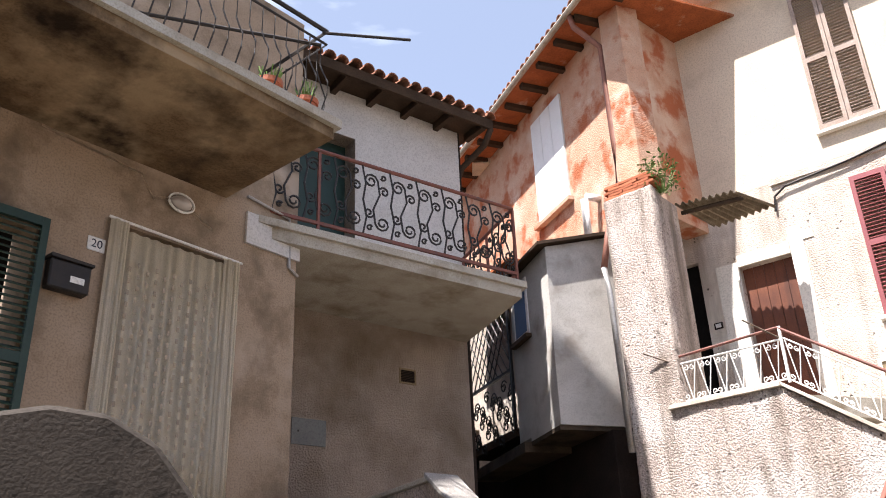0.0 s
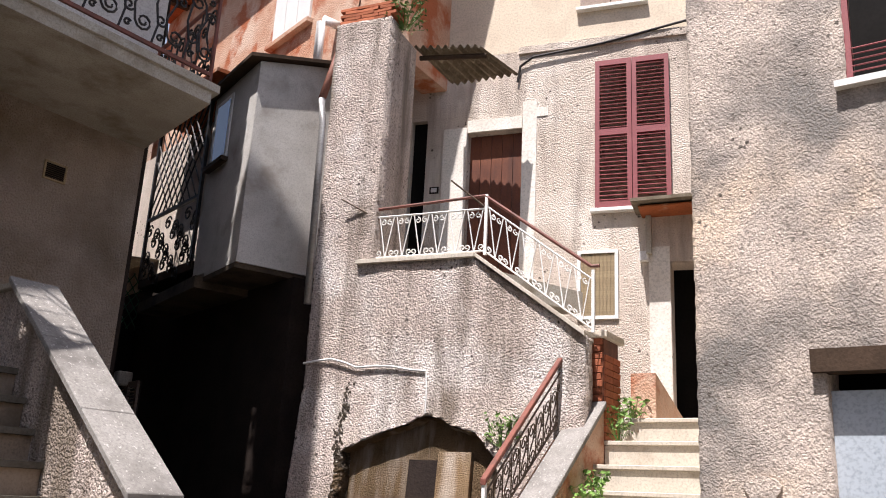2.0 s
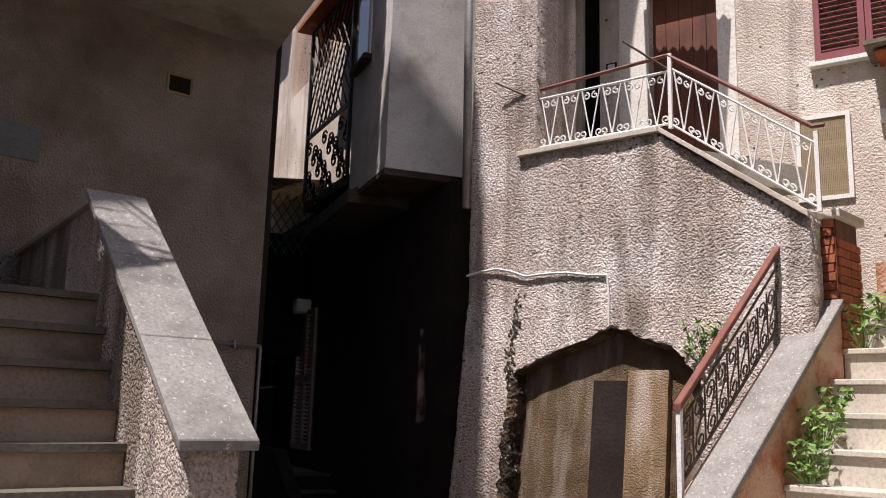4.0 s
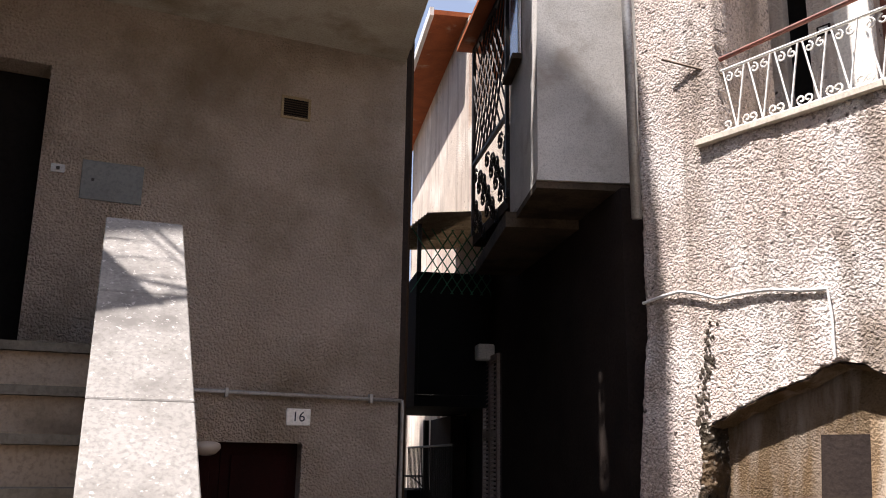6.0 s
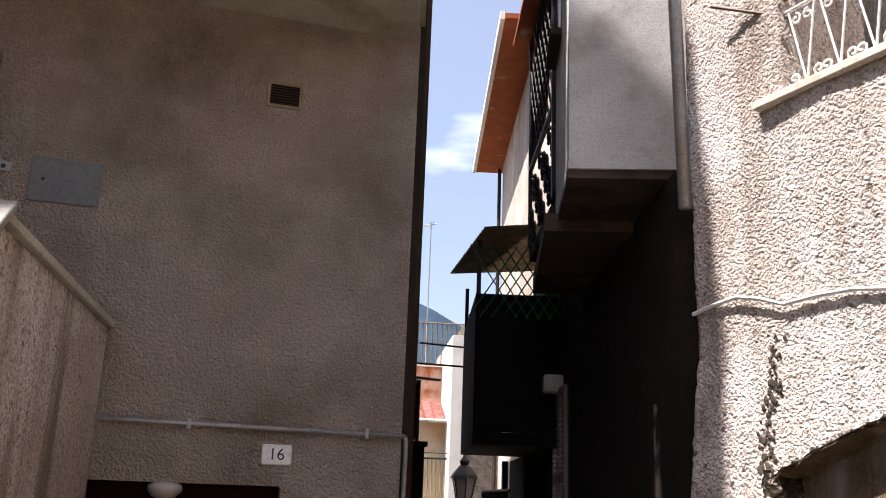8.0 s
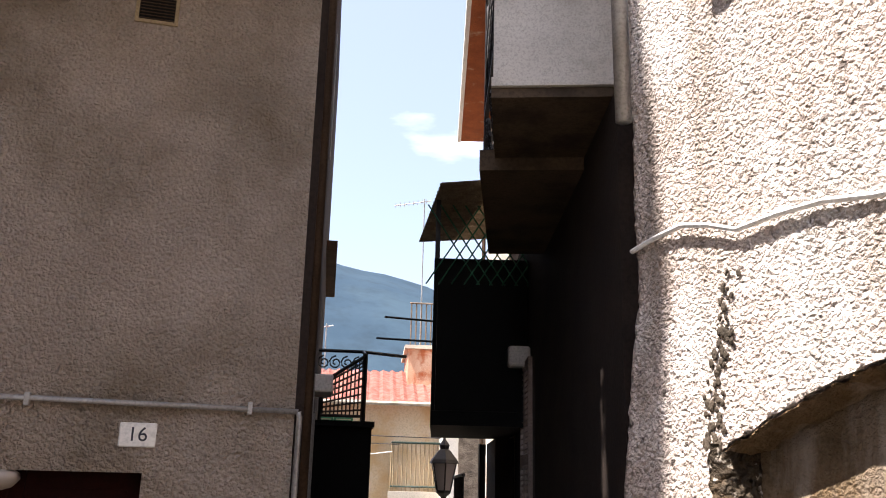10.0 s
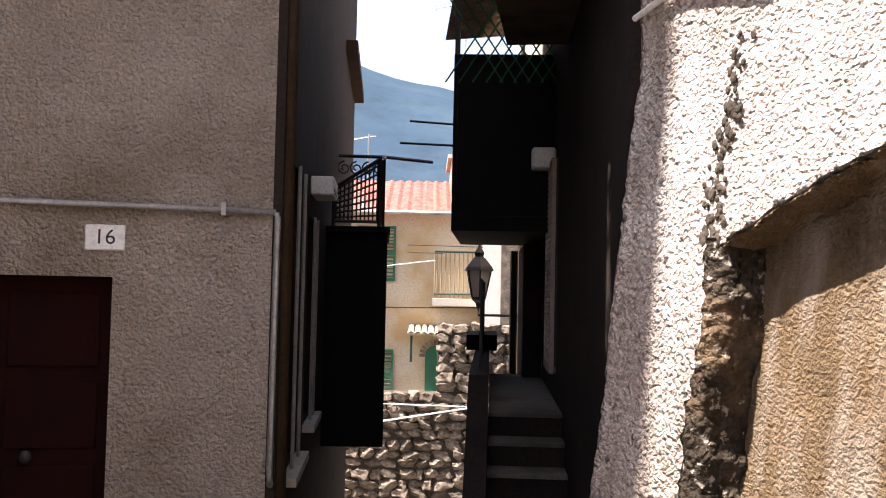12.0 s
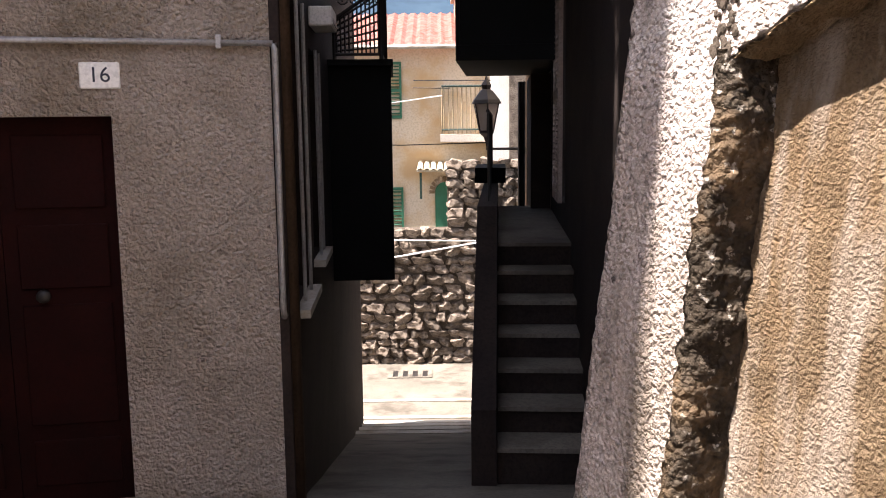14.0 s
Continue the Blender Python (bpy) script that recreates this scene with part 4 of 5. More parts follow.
# ---- brick upper storey ----
solid("wall_brick_storey", holed(-7.5, 0.0, 6.8, 10.3, 0, 0.35, [(-2.93, -1.87, 7.97, 9.95)]), M_BRICKW, FBR, "worn red plaster and brick upper wall", "wall", "structure")
solid("wall_brick_storey_side", boxes((0.0, 1.55, 0.0, 0.35, 6.9, 10.3)), M_BRICKW, frame_of((2.76, 10.5), 42), "shaded red brick side of the upper storey", "wall", "structure")
sh = thing("board_shutter", FBR, "closed whitewashed board shutters with a stone sill", "shutter")
for x0, x1 in ((-2.93, -2.585), (-2.58, -2.235), (-2.23, -1.87)):
    part("board", boxes((x0 + 0.004, x1 - 0.004, -0.03, 0.01, 7.98, 9.94)), M_WHITE, sh)
part("sill", boxes((-3.0, -1.8, -0.10, 0.0, 7.90, 7.965)), M_BRICKW, sh)
rb = thing("roof_brick_storey", FBR, "tiled roof with orange boarded eave", "roof", "", "structure")
part("boards", prism([(-7.5, 10.31), (0.35, 10.31), (0.35, 10.35), (-7.5, 10.35)], -0.55, 3.0), M_EAVE, rb)
raf = mesh_of("rafter", boxes((-0.05, 0.05, -0.5, 0.0, 10.22, 10.305)), M_WOODD)
for i in range(12):
    part("rafter", raf, M_WOODD, rb, at=pose(0.2 - 0.62 * i, 0, 0))
part("gutter", tube(bmesh.new(), [(-7.5, -0.60, 10.33), (0.35, -0.60, 10.33)], 0.05, 8), M_CONC, rb)
for i in range(42):
    part("roof_tile", tile, M_TILE, rb, at=pose(0.28 - 0.185 * i, -0.62, 10.36, 12, 0, rnd.uniform(-3, 3)))
dpp = thing("downpipe", FBR, "red-brown painted downpipe down the tower corner", "downpipe")
part("pipe", tube(bmesh.new(), [(-0.45, -0.55, 10.3), (-0.45, -0.5, 10.1), (-0.42, -0.09, 9.8), (-0.42, -0.09, 8.2), (-0.35, -0.2, 7.0), (-0.28, -0.46, 6.6), (-0.26, -0.62, 6.0)], 0.045, 10), M_COPPER, dpp, smooth=True)
part("lower_pipe", tube(bmesh.new(), [(-0.26, -0.62, 6.0), (-0.23, -0.60, 5.7), (-0.22, -0.58, 3.6)], 0.04, 10), M_ZINC, dpp, "white lower pipe", smooth=True)
solid("vent_pipe", tube(bmesh.new(), [(-1.1, 0.0, 7.55), (-1.1, -0.22, 7.55), (-1.12, -0.25, 7.5), (-1.12, -0.25, 6.75)], 0.06, 10), M_PVC, FBR, "white plastic flue pipe bent out of the wall", "pipe", smooth=True)
ch = thing("chimney", pose(0.9, 15.1, 10.4), "small plastered chimney on the tiled roof", "chimney")
part("stack", boxes((-0.25, 0.25, -0.25, 0.25, -0.2, 0.8)), M_CREAM, ch)
part("cap", boxes((-0.33, 0.33, -0.33, 0.33, 0.803, 0.9)), M_TILE, ch)

# ---- grey bay over the alley ----
bay = thing("grey_bay", FBAY, "grey rendered closet jutting out over the alley", "bay")
part("body", prism([(-0.01, 4.10), (1.15, 4.10), (1.15, 6.76), (0.0, 6.48)], 0.06, 1.42), M_BAY, bay)
part("floor_slab", boxes((-0.02, 1.15, 0.05, 1.0, 4.045, 4.097)), M_BAY, bay)
part("soffit", boxes((-0.02, 1.15, 0.075, 1.0, 3.985, 4.042)), M_UNDER, bay, "concrete underside with shade in its colour")
part("rear_soffit", boxes((-0.12, 1.28, 1.003, 3.15, 3.90, 4.042)), M_UNDER, bay, "concrete underside with shade in its colour")
part("roof", prism([(-0.16, 6.455), (0.94, 6.725), (0.94, 6.77), (-0.16, 6.50)], -0.04, 1.5), M_WOODD, bay)
win = part("window", boxes((-0.03, -0.011, 0.76, 1.28, 5.48, 6.33)), M_WHITE, bay, "small window with a blue pane")
part("pane", boxes((-0.034, -0.0315, 0.82, 1.22, 5.54, 6.27)), M_BLUEG, win)
part("sill", boxes((-0.10, -0.013, 0.72, 1.32, 5.42, 5.475)), M_WOODD, win)

# ---- back wall E ----
solid("wall_back", holed(-2.7, 3.2, 1.0, 7.35, 0, 0.4, [(-1.65, -0.93, 3.9, 6.25), (0.86, 1.7, 2.6, 4.42), (-2.44, -2.22, 3.9, 6.5)]), M_E, FE, "pinkish cream roughcast wall with shutters and doors", "wall", "structure")
solid("wall_back_upper", boxes((-2.7, 3.2, 0.0, 0.4, 7.353, 10.75)), M_CREAM, FE, "smooth cream upper wall", "wall", "structure")
solid("trim_string_course", boxes((-1.0, 3.2, -0.035, 0.0, 7.30, 7.40)), M_E, FE, "plaster string course", "trim", "structure")
solid("room_back", boxes((-2.6, 2.5, 0.9, 1.0, 2, 7)), M_BLACK, FE, "black panel standing for the unlit interior behind the doors", "wall", "structure")
g = thing("gutter", FE, "white painted eave and gutter", "gutter")
part("eave", boxes((-2.2, 3.2, -0.45, 0.4, 10.755, 10.82)), M_WHITE, g)
part("trough", boxes((-2.2, 3.2, -0.53, -0.452, 10.70, 10.86)), M_WHITE, g)
solid("side_door", boxes((-2.44, -2.22, 0.10, 0.15, 3.9, 6.5)), M_BLACK, FE, "black board in the landing doorway, standing for its darkness", "door", "structure")
bd = thing("brown_door", FE, "weathered brown wooden plank door on the landing", "door", "", "structure")
for i in range(5):
    x0 = -1.65 + 0.144 * i
    part("plank", boxes((x0 + 0.003, x0 + 0.141, 0.12, 0.16, 3.95, 6.25)), M_DOORW, bd)
solid("trim_door_jamb", boxes((-0.925, -0.74, -0.012, 0.0, 4.2, 6.62), (-0.74, -0.60, -0.012, 0, 6.40, 6.52)), M_WJAMB, FE, "flaking whitewashed door jamb", "trim", "structure")
solid("trim_door_pier", boxes((-1.97, -1.655, -0.05, 0.0, 3.95, 6.32), (-1.655, -0.93, -0.03, 0.0, 6.255, 6.42)), M_WJAMB, FE, "whitewashed pier beside the door", "trim", "structure")
sw = thing("switch_plate", FE @ pose(-2.08, 0, 5.5), "small framed plate on the landing wall", "plate")
part("frame", boxes((-0.06, 0.06, -0.015, 0, -0.045, 0.045)), M_DARK, sw)
part("face", boxes((-0.04, 0.04, -0.018, -0.0152, -0.028, 0.028)), M_WHITE, sw)
louvred("louvred_shutter", FE @ pose(0.0, -0.02, 5.10), 0.90, 1.95, M_SHUT, "closed maroon louvred shutters on roughcast")
louvred("louvred_shutter", FE @ pose(-0.19, -0.02, 7.86), 0.78, 2.3, M_GREYSH, "weathered grey-brown louvred shutters on cream plaster")
for x0, x1, z in ((-0.05, 0.95, 5.05), (-0.24, 0.66, 7.80)):
    solid("window_sill", boxes((x0, x1, -0.09, 0.0, z, z + 0.045)), M_WHITE, FE, "white window sill", "sill", "structure", bevel=0.004)
solid("facade_cable", tube(bmesh.new(), [(-1.0, -0.03, 6.9), (-0.97, -0.03, 7.12), (-0.8, -0.05, 7.22), (0.1, -0.05, 7.3), (1.3, -0.05, 7.5)], 0.016), M_IRON, FE, "dark cable along the facade", "cable")
mw = thing("meter_hatch", FE, "white framed reed hatch in the wall", "hatch")
part("frame", boxes((-0.21, 0.27, -0.03, 0, 4.55, 4.59), (-0.21, 0.27, -0.03, 0, 3.76, 3.80), (-0.21, -0.17, -0.03, 0, 3.80, 4.55), (0.23, 0.27, -0.03, 0, 3.80, 4.55)), M_WHITE, mw)
reed = mesh_of("reed", boxes((-0.007, 0.007, -0.016, 0, 3.802, 4.548)), M_REED)
for i in range(25):
    part("reed", reed, M_REED, mw, at=pose(-0.16 + 0.0158 * i, 0, 0))
aw = thing("door_canopy", FE, "small orange wooden canopy over the lower door", "canopy")
part("roof", prism([(0.48, 5.00), (1.6, 5.03), (1.6, 5.07), (0.48, 5.04)], -0.5, 0.0), M_CORR, aw)
part("soffit", prism([(0.55, 4.96), (1.6, 4.985), (1.6, 5.0), (0.55, 4.975)], -0.4, 0.0), M_EAVE, aw)
part("bracket", prism([(0.60, 4.95), (0.60, 4.5), (0.66, 4.5), (0.66, 4.95)], -0.12, 0.0), M_CONC, aw)
solid("trim_lower_door", boxes((0.62, 0.855, -0.015, 0.0, 2.5, 4.6)), M_WJAMB, FE, "whitewashed jamb of the lower door", "trim", "structure")
jb = solid("junction_box", boxes((0.52, 0.62, -0.08, 0.0, 4.42, 4.54)), M_PVC, FE, "white electrical junction box", "junction box", bevel=0.01)
# corrugated canopy over the landing
cn = thing("corrugated_canopy", I4, "lichened corrugated sheet canopy over the landing", "canopy")
bm = bmesh.new()
n0, n1, f1, f0 = Vector((3.09, 10.36, 6.80)), Vector((3.81, 10.03, 6.80)), Vector((4.46, 10.45, 6.78)), Vector((3.8, 11.05, 6.78))
rows = []
for k in range(9):
    t = k / 8
    row = []
    for i in range(61):
        u = i / 60
        p = n0.lerp(n1, u).lerp(f0.lerp(f1, u), t)
        row.append(bm.verts.new((p.x, p.y, p.z + 0.03 * math.sin(u * 9 * 6.283))))
    rows.append(row)
for a, c in zip(rows, rows[1:]):
    for i in range(60):
        bm.faces.new((a[i], a[i + 1], c[i + 1], c[i]))
bmesh.ops.solidify(bm, geom=bm.faces[:], thickness=0.012)
part("sheet", bm, M_CORR, cn)
part("beam", tube(bmesh.new(), [n0.lerp(f0, 0.15) - Vector((0, 0, 0.07)), n1.lerp(f1, 0.15) - Vector((0, 0, 0.07))], 0.03, 6), M_WOODD, cn)

# ---- sunlit stair between tower and grey wall ----
ss = thing("stone_stair", FS, "sunlit stone stair with pale treads and weeds", "stairs", "", "structure")
marks = [(0.06, 2.50), (-0.28, 2.26), (-0.55, 2.03), (-0.82, 1.80), (-1.08, 1.57), (-1.33, 1.35), (-1.56, 1.12), (-1.78, 0.89), (-2.0, 0.66)]
for i, (s, z) in enumerate(marks):
    part("riser", boxes((s + 0.03, 1.6, -1.75, -0.002, z - 0.26, z - 0.042)), M_STEP, ss)
    part("tread", boxes((s, marks[i - 1][0] + 0.03 if i else 1.6, -1.75, -0.002, z - 0.04, z)), M_STEP, ss, bevel=0.006)
solid("stair_side_wall", prism([(-2.10, 0.0), (0.3, 0.0), (0.3, 2.55), (-0.30, 2.55), (-2.10, 1.22)], 0.0, 0.30), M_BRICKW, FS, "stair wall of brick and dark plaster", "parapet", "structure")
solid("stair_coping", prism([(-2.14, 1.20), (-0.30, 2.56), (-0.30, 2.62), (-2.14, 1.26)], -0.04, 0.24), M_MARBLE, FS, "sloping white stone coping beside the stair", "coping", "structure", bevel=0.006)
pil = thing("brick_pillar", FS, "red brick pillar with a stone cap at the stair turn", "pillar")
part("core", boxes((-0.27, 0.12, 0.0, 0.29, 1.0, 3.22)), M_DOORW, pil, "dark plastered core")
part("cap", boxes((-0.32, 0.17, -0.05, 0.34, 3.223, 3.29)), M_STEP, pil, bevel=0.006)
brk = mesh_of("brick", boxes((-0.015, 0.012, -0.088, 0.088, -0.03, 0.03)), M_BRICK, bevel=0.004)
for k in range(11):
    part("brick", brk, M_BRICK, pil, at=pose(-0.275, 0.10 + 0.012 * (k % 2), 2.52 + 0.067 * k, 0, 0, rnd.uniform(-2, 2)))
brk2 = mesh_of("brick", boxes((-0.10, 0.10, -0.012, 0.012, -0.03, 0.03)), M_BRICK, bevel=0.004)
for k in range(12):
    for j in range(2):
        part("brick", brk2, M_BRICK, pil, at=pose(-0.17 + 0.205 * j + 0.01 * (k % 2), -0.006, 2.3 + 0.067 * k))
rr = thing("stair_railing", FS, "rusty iron stair railing with scroll work and red handrail", "railing")
part("handrail", prism([(-2.08, 1.77), (-0.22, 3.29), (-0.22, 3.34), (-2.08, 1.82)], 0.255, 0.305), M_RUST, rr, "flat red-brown handrail", bevel=0.005)
part("bottom_bar", tube(bmesh.new(), [(-2.05, 0.28, 1.36), (-0.25, 0.28, 2.72)], 0.011), M_BRNIRON, rr)
part("middle_bar", tube(bmesh.new(), [(-2.05, 0.28, 1.70), (-0.25, 0.28, 3.17)], 0.009), M_BRNIRON, rr)
part("post", boxes((-2.07, -2.04, 0.265, 0.295, 0.6, 1.79)), M_PVC, rr, "pale painted foot post")
for j in range(12):
    w, s0 = 0.15, -2.05 + 0.15 * j
    bm = bmesh.new()
    for path in ([*spiral(0.45 * w, 0.28, 0.38 * w, 1.2, 0, 1)[::-1], (0.7 * w, 0.2), (0.3 * w, 0.14), *spiral(0.55 * w, 0.07, 0.38 * w, 1.2, 3.14, 1)],
                 spiral(0.85 * w, 0.2, 0.2 * w, 1, 3, -1), [(0.0, 0.0), (0.0, 0.35)]):
        tube(bm, [(x, 0.28, z + 0.757 * x) for x, z in path], 0.007, 4)
    part("scroll", bm, M_BRNIRON, rr, at=pose(s0, 0, 1.355 + 0.757 * (s0 + 2.05)))
for i, (x, y, z, r, h, n) in enumerate(((0.12, -0.15, 2.5, 0.16, 0.2, 90), (-0.18, -0.12, 2.26, 0.13, 0.3, 80), (-0.75, -0.12, 1.82, 0.12, 0.14, 70), (-1.0, -0.12, 1.57, 0.14, 0.28, 110),
                                        (-1.22, -0.12, 1.36, 0.15, 0.26, 120), (0.35, -1.2, 2.5, 0.22, 0.22, 150), (-1.9, 0.6, 1.95, 0.16, 0.25, 90))):
    if i < 6:
        weeds("weed", FS @ pose(x, y, z), "green weeds growing between the stair and its wall", r, h, n, 20 + i)
weeds("weed", FC @ pose(1.95, -0.12, 2.15), "weeds rooted at the broken edge of the arch", 0.16, 0.3, 110, 40)
for i in range(3):
    bt = thing("glass_bottle", FS @ pose(0.30, -1.35 - 0.16 * i, 2.50), "green plastic water bottle by the door", "bottle", "bottles by the door")
    part("body", lathe([(0.038, 0), (0.042, 0.02), (0.042, 0.17), (0.015, 0.23), (0.013, 0.26)], 10), M_BOTTLE, bt, smooth=True)
    part("cap", lathe([(0.016, 0.261), (0.016, 0.285)], 10), M_WHITE, bt)
lowwall = solid("low_step_wall", prism([(0.2, 2.5), (1.2, 2.5), (1.2, 2.58), (0.2, 2.95)], -0.35, -0.1), M_BRICKW, FS, "low stepped wall behind the pillar", "low wall", "structure")

# ---- grey roughcast wall D ----


def d_keep(x, z):
    return not (z > 6.1 - 0.36 * (x + 0.95) * 0.9 or (0.12 < x < 1.05 and 4.55 < z < 5.42) or (-0.14 < x < 1.1 and z < 2.66))


rough_wall("wall_grey", -0.98, 2.6, -0.4, 6.2, 0.03, 0.4, d_keep, lambda x, z: 0.0, M_D, FD, "coarse grey-beige roughcast wall beside the stair", seed=50)
solid("wall_grey_side", boxes((-0.95, -0.6, 0.402, 3.4, -0.4, 6.0)), M_D, FD, "side of the grey roughcast house", "wall", "structure")
solid("room_grey", boxes((-0.5, 2.0, 0.8, 0.9, 0, 6)), M_BLACK, FD, "black panel standing for the unlit room behind the window", "wall", "structure")
gd = thing("garage_door", FD, "pale grey steel door under a dark lintel", "door", "", "structure")
part("leaf", boxes((-0.14, 1.1, 0.12, 0.16, -0.3, 2.45)), M_GDOOR, gd)
part("lintel", boxes((-0.22, 1.3, -0.06, 0.10, 2.55, 2.70)), M_WOODD, gd, "dark timber lintel")
part("latch", boxes((-0.13, -0.09, 0.06, 0.118, 1.62, 1.70)), M_BRNIRON, gd)
gw = thing("window_grey", FD, "dark window with folded maroon louvred shutter and white sill", "window", "", "structure")
part("frame", boxes((0.12, 0.17, 0.05, 0.10, 4.55, 5.42), (1.0, 1.05, 0.05, 0.10, 4.55, 5.42), (0.17, 1.0, 0.05, 0.10, 5.36, 5.42)), M_SHUT, gw)
part("sill", boxes((0.06, 1.1, -0.07, 0.12, 4.50, 4.548)), M_WHITE, gw)
slm = bmesh.new()
box(slm, 0.17, 1.0, -0.02, 0.02, -0.004, 0.004, pose(0, 0, 0, 35))
slm = mesh_of("slat", slm, M_SHUT)
for i in range(6):
    part("slat", slm, M_SHUT, gw, at=pose(0, 0.05, 4.60 + 0.045 * i))
solid("plaster_patch", slab([(0.11 * math.cos(a) * (1 + 0.2 * math.sin(3 * a)), 0.10 * math.sin(a)) for a in [0.35 * i for i in range(18)]], 0, 0.02), M_D, FD @ pose(-0.57, 0.0, 1.80, 90), "round dark patch in the roughcast", "patch", "structure")

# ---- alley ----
solid("wall_alley_left", holed(0.0, 9.0, -4.0, 8.6, 0, 0.4, [(0.35, 1.05, 0.9, 2.6), (1.5, 2.1, 1.0, 2.4)]), M_DARK, FL, "plaster wall of the alley with shade in its colour", "wall", "structure")
for x0, x1, z0, z1 in ((0.35, 1.05, 0.9, 2.6), (1.5, 2.1, 1.0, 2.4)):
    w_ = thing("alley_window", FL, "narrow barred alley window with dark frame", "window", "alley windows", "structure")
    part("pane", boxes((x0, x1, 0.20, 0.22, z0, z1)), M_BLACK, w_)
    part("sill", boxes((x0 - 0.05, x1 + 0.05, -0.08, 0.15, z0 - 0.05, z0 - 0.003)), M_CONC, w_)
    part("bar", tube(tube(bmesh.new(), [(x0 + 0.2, -0.03, z0), (x0 + 0.2, -0.03, z1)], 0.012), [(x1 - 0.15, -0.03, z0), (x1 - 0.15, -0.03, z1)], 0.012), M_ZINC, w_)
ac = thing("air_conditioner", FL @ pose(1.6, 0, 2.55), "slim white air vent box on the alley wall", "vent")
part("body", boxes((0, 0.45, -0.16, 0, 0, 0.13)), M_PVC, ac, bevel=0.01)
part("grille", boxes((0.02, 0.43, -0.165, -0.161, 0.02, 0.05)), M_ZINC, ac)
bx = thing("alley_bay", FL, "enclosed porch hanging off the alley wall, shade in its colour", "bay")
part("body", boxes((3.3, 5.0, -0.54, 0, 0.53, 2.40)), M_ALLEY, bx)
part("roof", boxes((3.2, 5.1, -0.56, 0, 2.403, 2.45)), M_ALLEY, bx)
rl = thing("alley_balcony_railing", FL, "black wrought iron railing on the dark porch", "railing")
part("handrail", tube(bmesh.new(), [(5.0, 0, 3.33), (5.0, -0.50, 3.33), (5.9, -1.05, 3.42)], 0.02), M_IRON, rl)
part("sloping_rail", tube(bmesh.new(), [(3.32, -0.06, 2.79), (3.32, -0.46, 3.06)], 0.018), M_IRON, rl)
part("side_rail", tube(bmesh.new(), [(3.32, -0.46, 3.06), (5.0, -0.50, 3.33)], 0.018), M_IRON, rl)
part("bottom_rail", tube(bmesh.new(), [(3.32, -0.06, 2.50), (3.32, -0.46, 2.50), (5.0, -0.50, 2.50)], 0.016), M_IRON, rl)
for y, z in ((-0.06, 2.82), (-0.46, 3.08)):
    part("post", tube(bmesh.new(), [(3.32, y, 2.45), (3.32, y, z)], 0.018, 5), M_IRON, rl)
for i in range(11):
    y = -0.08 - 0.036 * i
    part("bar", tube(bmesh.new(), [(3.32, y, 2.50), (3.32, y, 2.79 + 0.675 * (-0.06 - y))], 0.007, 4), M_IRON, rl)
for k in range(7):
    part("cross_bar", tube(bmesh.new(), [(3.325, -0.06, 2.53 + 0.04 * k), (3.325, -0.46, 2.56 + 0.075 * k)], 0.009, 4), M_IRON, rl)
ml = mesh_of("curl", tube(bmesh.new(), [(5.0, -x, z) for x, z in spiral(0, 3.20, 0.075, 1.5, 1.57, 1)], 0.009, 4), M_IRON)
for i in range(4):
    part("curl", ml, M_IRON, rl, at=pose(0, -0.06 - 0.13 * i, 0))
for i in range(14):
    part("bar", tube(bmesh.new(), [(3.4 + 0.12 * i, -0.46 - 0.003 * i, 2.50), (3.4 + 0.12 * i, -0.46 - 0.003 * i, 3.07 + 0.019 * i)], 0.008, 4), M_IRON, rl)
eb = thing("alley_eave", FL, "dark tile eave end over the alley wall", "eave", "", "structure")
part("boards", boxes((6.0, 9.0, -0.14, 0.2, 4.75, 4.88)), M_WOODD, eb)
sp = thing("drying_rack", FL @ pose(0.62, -0.05, 4.0), "pale drying rack hung flat on the alley wall", "drying rack")
for i in range(3):
    part("rod", tube(bmesh.new(), [(0.03 * i, 0, 0), (0.03 * i, 0, 0.9)], 0.006), M_ZINC, sp)

# near stretch far darker than the sunlit one: shade is in its colour
solid("wall_alley_right", holed(-6.5, -0.45, -4.0, 4.5, 0, 0.4, [(-5.2, -4.4, 1.2, 3.1), (-1.9, -0.45, 3.98, 4.5)]), M_DARK, FR, "plaster wall along the alley with shade in its colour", "wall", "structure")
solid("wall_alley_far", holed(-12.6, -6.503, -4.0, 8.7, 0, 0.4, [(-8.6, -7.6, 0.9, 3.0)]), M_E, FR, "beige roughcast wall of the next alley house", "wall", "structure")
solid("wall_alley_right_upper", boxes((-6.5, -1.9, 0, 0.4, 4.503, 6.75)), M_E, FR, "beige roughcast wall behind the trellis", "wall", "structure")
solid("eave_right", boxes((-13.0, -6.6, -0.55, 1.0, 8.70, 8.78)), M_EAVE, FR, "orange boarded eave of the alley house", "eave", "structure")
solid("gutter_right", boxes((-13.0, -6.6, -0.62, -0.552, 8.68, 8.82)), M_WHITE, FR, "white gutter along the eave", "gutter", "structure")
solid("downpipe", tube(bmesh.new(), [(-12.5, -0.08, 8.6), (-12.5, -0.08, -2)], 0.04), M_WOODD, FR, "dark downpipe at the house end", "downpipe")
solid("alley_pilaster", boxes((-8.25, -6.503, -0.22, -0.003, -3.5, 2.44)), M_DARK, FR, "added plastered pier under the roofed balcony, shade in its colour", "pier", "structure")
solid("downpipe", tube(bmesh.new(), [(-8.3, -0.28, 2.44), (-8.3, -0.28, -2.5)], 0.05, 8), M_IRON, FR, "black downpipe at the pier", "downpipe")
